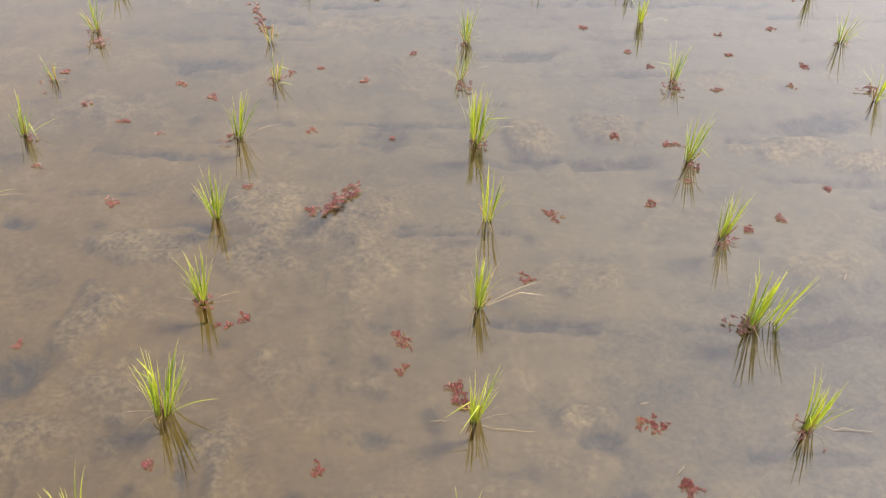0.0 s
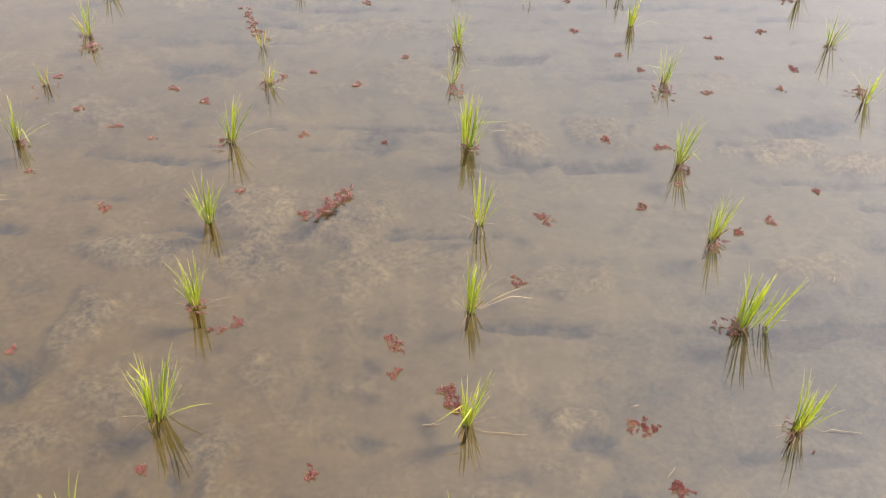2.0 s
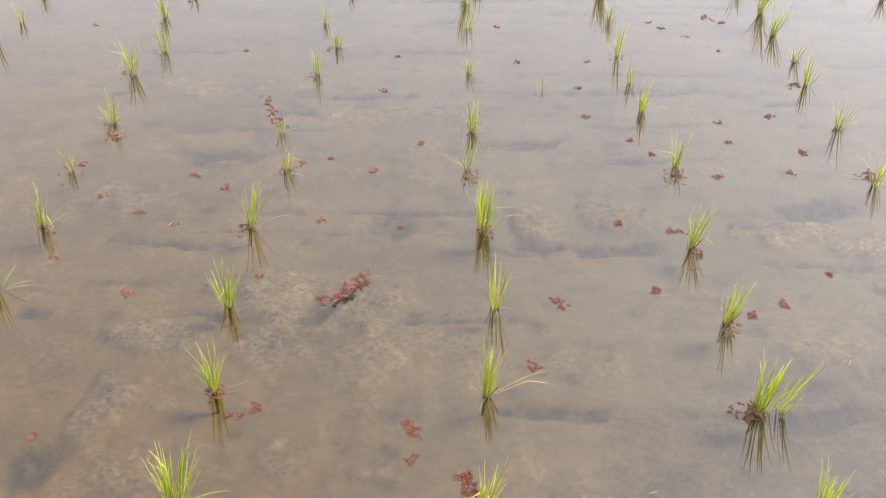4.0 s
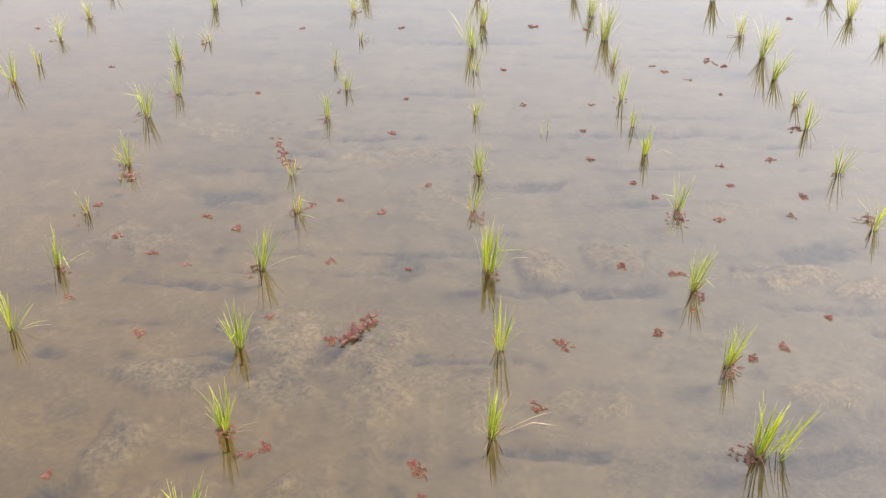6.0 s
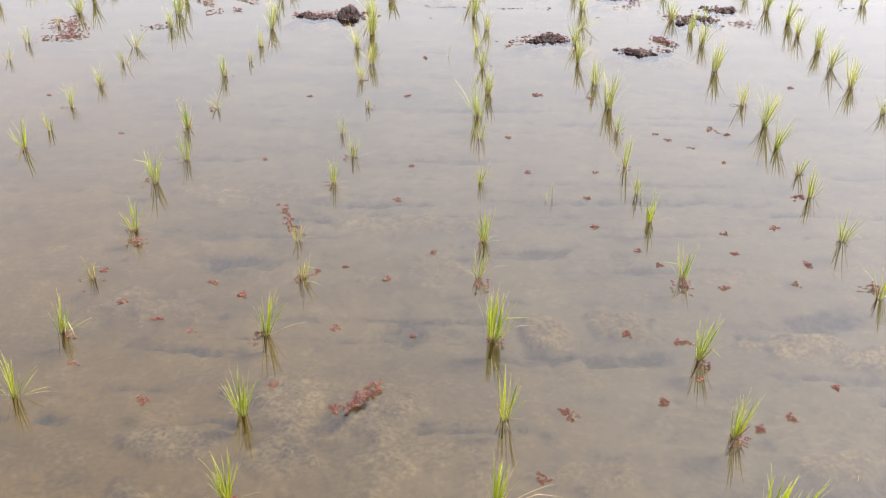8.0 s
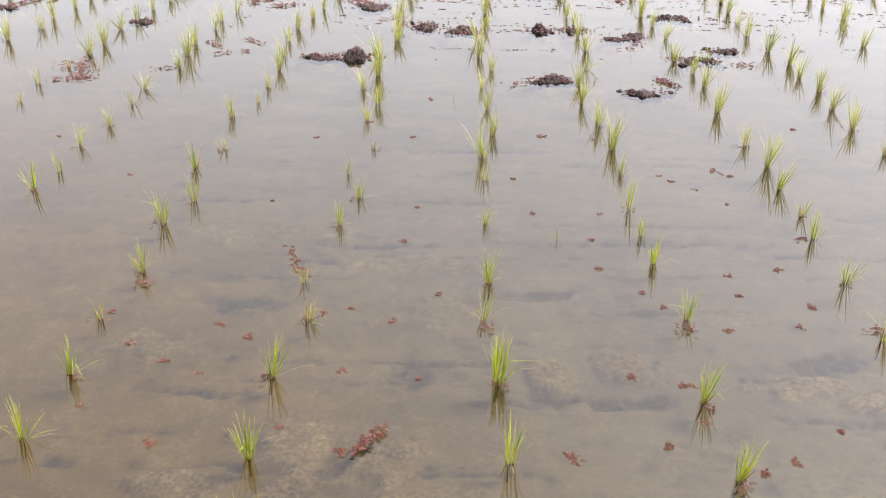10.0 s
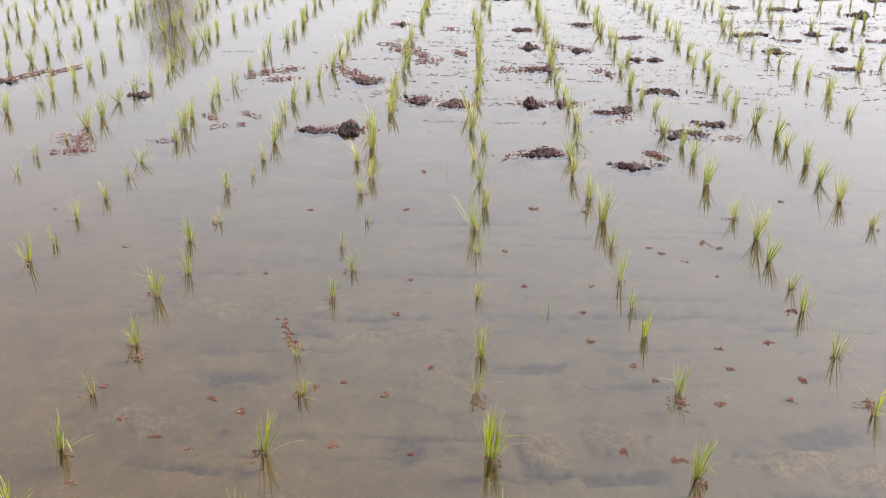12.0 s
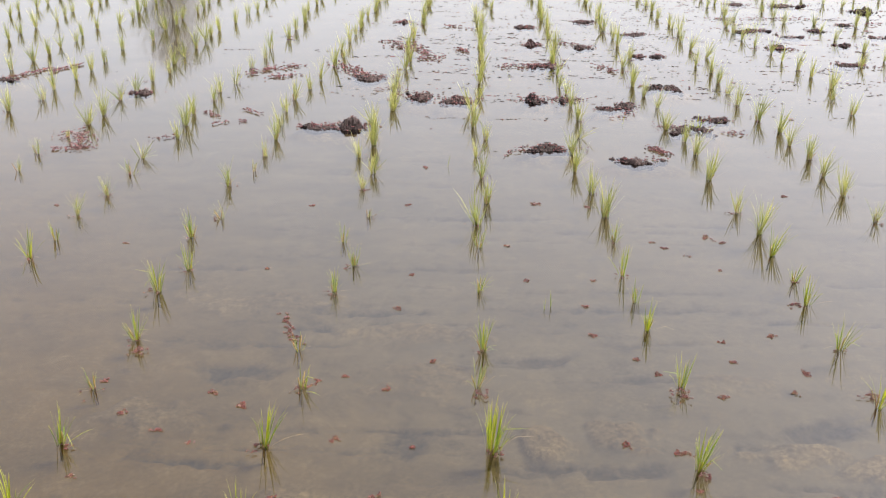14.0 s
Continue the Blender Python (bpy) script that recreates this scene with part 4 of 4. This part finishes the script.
def clod_height(px, py, width, depth_m, height, seed, bend):
    """How high a ragged ridge of puddled mud stands at a place; its foot lies just under the water."""
    off = Vector((seed * 1.7, seed * 0.9, seed * 2.3))
    u = px / (width * 0.64)
    v = (py - bend * (u * u - 0.4) * depth_m) / (depth_m * 0.62)
    if abs(u) >= 1 or abs(v) >= 1:
        return -0.015
    p = Vector((px, py, 0.0))
    body = (1 - abs(u) ** 3) * (1 - v * v) * (0.72 + 0.28 * math.cos(3.1 * u + seed))
    rag = 0.5 + 0.55 * noise.noise(p * 30 + off) + 0.75 * noise.noise(p * 75 + off) + 0.65 * noise.noise(p * 170 + off)
    z = height * math.tanh(1.6 * (body * (0.42 + 0.80 * rag) - 0.32))
    return z if z > -0.001 and body > 0.05 else -0.015


def clod_mesh(width, depth_m, height, seed, bend):
    nx, ny = 44, 24
    rows = [[(u * width * 0.64, bend * (u * u - 0.4) * depth_m + v * depth_m * 0.62) for u in (2 * i / nx - 1 for i in range(nx + 1))] for v in (2 * j / ny - 1 for j in range(ny + 1))]
    verts = [(px, py, clod_height(px, py, width, depth_m, height, seed, bend)) for row in rows for px, py in row]
    faces = [(k, k + 1, k + nx + 2, k + nx + 1) for k in (j * (nx + 1) + i for j in range(ny) for i in range(nx))]
    faces = [f for f in faces if max(verts[q][2] for q in f) > -0.001]
    used = sorted({q for f in faces for q in f})
    slot = {q: n for n, q in enumerate(used)}
    return mesh_of("clod_body", [verts[q] for q in used], [tuple(slot[q] for q in f) for f in faces], CLOD, False)


def clod(x, y, width, depth_m, height, seed, bend=0.0, green=False):
    """A clod turned up out of the bed, with crumbs broken off it."""
    rnd = random.Random(seed * 17 + 3)
    root = new("mud_clod")
    root.location = (x, y, 0)
    root.empty_display_size = 0.02
    put("clod_body", clod_mesh(width, depth_m, height, seed, bend), root, Matrix.Identity(4))
    for i in range(9):
        t = rnd.uniform(-1.2, 1.2)
        r = rnd.choice((0.003, 0.004, 0.005, 0.008)) * rnd.uniform(0.7, 1.3)
        py = bend * (min(t * t, 1.0) - 0.4) * depth_m + rnd.gauss(0, 0.30) * depth_m
        put("lump", LUMPS[rnd.randrange(7)], root, Matrix.LocRotScale((t * width * 0.55, py, -0.001), Euler((rnd.uniform(-0.3, 0.3), rnd.uniform(-0.3, 0.3), rnd.uniform(0, 6.28))), (r * 1.5, r, r * rnd.uniform(0.6, 1.1))))
    if green:
        for i in range(16):
            put("leaf", BLADES[rnd.randrange(6)], root, pose(rnd.gauss(0, 0.22) * width, rnd.gauss(0, 0.1) * depth_m, height * 0.4, 0, 0, rnd.uniform(0, 360)) @ pose(0, 0, 0, 0, rnd.uniform(10, 70), 0) @ Matrix.Scale(rnd.uniform(0.025, 0.05), 4))
    label = "weedy wet dark mud clod standing out of the water" if green else "ragged wet dark mud clod standing out of the water"
    return tagged(root, label, "mud clod", "mud clods in the far field")


for n_clod, (cx, cy, w, d, h, bend, green) in enumerate(CLODS, 1):
    clod(cx, cy, w, d, h, n_clod, bend, green)
    n = 60 if -0.5 < cx < 0.4 else (30 if cy > 3.0 else 24)
    azolla([(cx - 0.60 * w, cy), (cx, cy + 0.1 * d), (cx + 0.65 * w, cy)], n, 0.34 * d, 0.0064, 700 + n_clod, 0.002, "mauve-brown azolla caught on a mud clod", "azolla on the clods",
           lambda ax, ay: clod_height(ax - cx, ay - cy, w, d, h, n_clod, bend))


# ---- small debris ----
def straw(x, y, length, turn, seed):
    rnd = random.Random(seed)
    cu = bpy.data.curves.new("straw", "CURVE")
    cu.dimensions, cu.bevel_depth, cu.bevel_resolution = "3D", 0.0003, 1
    sp = cu.splines.new("POLY")
    sp.points.add(5)
    for i in range(6):
        s = i / 5 - 0.5
        sp.points[i].co = (s * length, rnd.uniform(-0.04, 0.04) * length, 0.0008 + 0.002 * rnd.random(), 1)
        sp.points[i].radius = 1.0 - 0.6 * abs(s)
    cu.materials.append(DRY)
    ob = new("straw", cu)
    ob.matrix_basis = pose(x, y, 0, 0, 0, turn)
    return tagged(ob, "pale dry straw bit floating on the water", "straw", "floating straw bits")


for i, (sx, sy, ln, tn) in enumerate(((0.075, 0.60, 0.05, -8), (0.01, 0.61, 0.018, 5), (0.40, 0.605, 0.045, -6), (0.23, 0.555, 0.014, 50), (0.47, 0.83, 0.012, 60), (0.21, 0.635, 0.01, 20))):
    straw(sx, sy, ln, tn, i)


def sprig(x, y, height, seed):
    """A lone shoot with two leaves."""
    rnd = random.Random(seed)
    root = new("weed_sprig")
    root.location = (x, y, 0)
    tagged(root, "thin lone green shoot standing in the water", "weed", "lone shoots")
    for i in range(2):
        put("leaf", BLADES[rnd.randrange(6)], root, pose(0, 0, -0.003, 0, 0, rnd.uniform(0, 360)) @ pose(0, 0, 0, 0, rnd.uniform(5, 22), 0) @ Matrix.Scale(height * (1 - 0.3 * i), 4))


for i, (sx, sy, hh) in enumerate(((0.178, 1.555, 0.035), (0.166, 1.545, 0.028), (-0.02, 2.37, 0.04), (0.19, 3.35, 0.05), (0.50, 2.80, 0.04), (-1.35, 4.75, 0.03))):
    sprig(sx, sy, hh, i + 60)


# ---- the far tree whose image lies in the water ----
def tree(x, y, height, width, seed):
    rnd = random.Random(seed)
    m, nodes, links, bsdf = material("bark")
    grain = noise_tex(nodes, links, nodes.new("ShaderNodeTexCoord").outputs["Object"], 6, 4)
    tone = ramp(nodes, [(0.3, (0.10, 0.075, 0.055)), (0.7, (0.20, 0.16, 0.12))])
    links.new(grain.outputs[0], tone.inputs[0])
    links.new(tone.outputs[0], bsdf.inputs["Base Color"])
    # leaf colour lightened and greyed to carry the haze of distance
    f = leaf_material("hazed_tree_leaf", (0.20, 0.185, 0.15), (0.28, 0.26, 0.21), (0.25, 0.23, 0.19))
    root = new("tree")
    root.location = (x, y, 0)
    tagged(root, "slender grey-green tree on the far side of the field", "tree")
    verts, faces = [], []

    def limb(p, q, r0, r1):
        b = len(verts)
        for c, r in ((p, r0), (q, r1)):
            verts.extend([(c[0] + r * math.cos(k * 1.0472), c[1] + r * math.sin(k * 1.0472), c[2]) for k in range(6)])
        faces.extend([(b + k, b + (k + 1) % 6, b + 6 + (k + 1) % 6, b + 6 + k) for k in range(6)])

    tips = []
    for i in range(8):
        limb((0.06 * math.sin(i), 0.05 * math.cos(2 * i), height * i / 8 * 0.97), (0.06 * math.sin(i + 1), 0.05 * math.cos(2 * i + 2), height * (i + 1) / 8 * 0.97),
             0.08 * (1 - i / 9), 0.08 * (1 - (i + 1) / 9))
    for i in range(46):
        z = height * (0.25 + 0.72 * i / 46)
        a = i * 2.4 + rnd.uniform(-0.4, 0.4)
        reach = width / 2 * (1.1 - 0.95 * (z / height) ** 1.6) * rnd.uniform(0.6, 1.1)
        q = (reach * math.cos(a), reach * math.sin(a), z + reach * 0.5)
        limb((0, 0, z), q, 0.025, 0.008)
        tips.append(((0, 0, z), q))
    put("trunk", mesh_of("trunk", verts, faces, m), root, Matrix.Identity(4))
    lv, lf = [], []
    for _ in range(34000):
        p, q = rnd.choice(tips)
        s = rnd.uniform(0.25, 1.1)
        c = [p[k] + (q[k] - p[k]) * s + rnd.gauss(0, 0.24) for k in range(3)]
        a, t, ln = rnd.uniform(0, 6.28), rnd.uniform(-1, 1), rnd.uniform(0.016, 0.034)
        d = Vector((math.cos(a), math.sin(a), t)).normalized() * ln
        w = Vector((-math.sin(a), math.cos(a), rnd.uniform(-0.5, 0.5))).normalized() * ln * 0.35
        c = Vector(c)
        b = len(lv)
        lv += [tuple(c - d), tuple(c + w), tuple(c + d), tuple(c - w)]
        lf.append((b, b + 1, b + 2, b + 3))
    put("crown", mesh_of("crown", lv, lf, f, False), root, Matrix.Identity(4))


tree(-7.75, 26.5, 5.0, 3.4, 5)
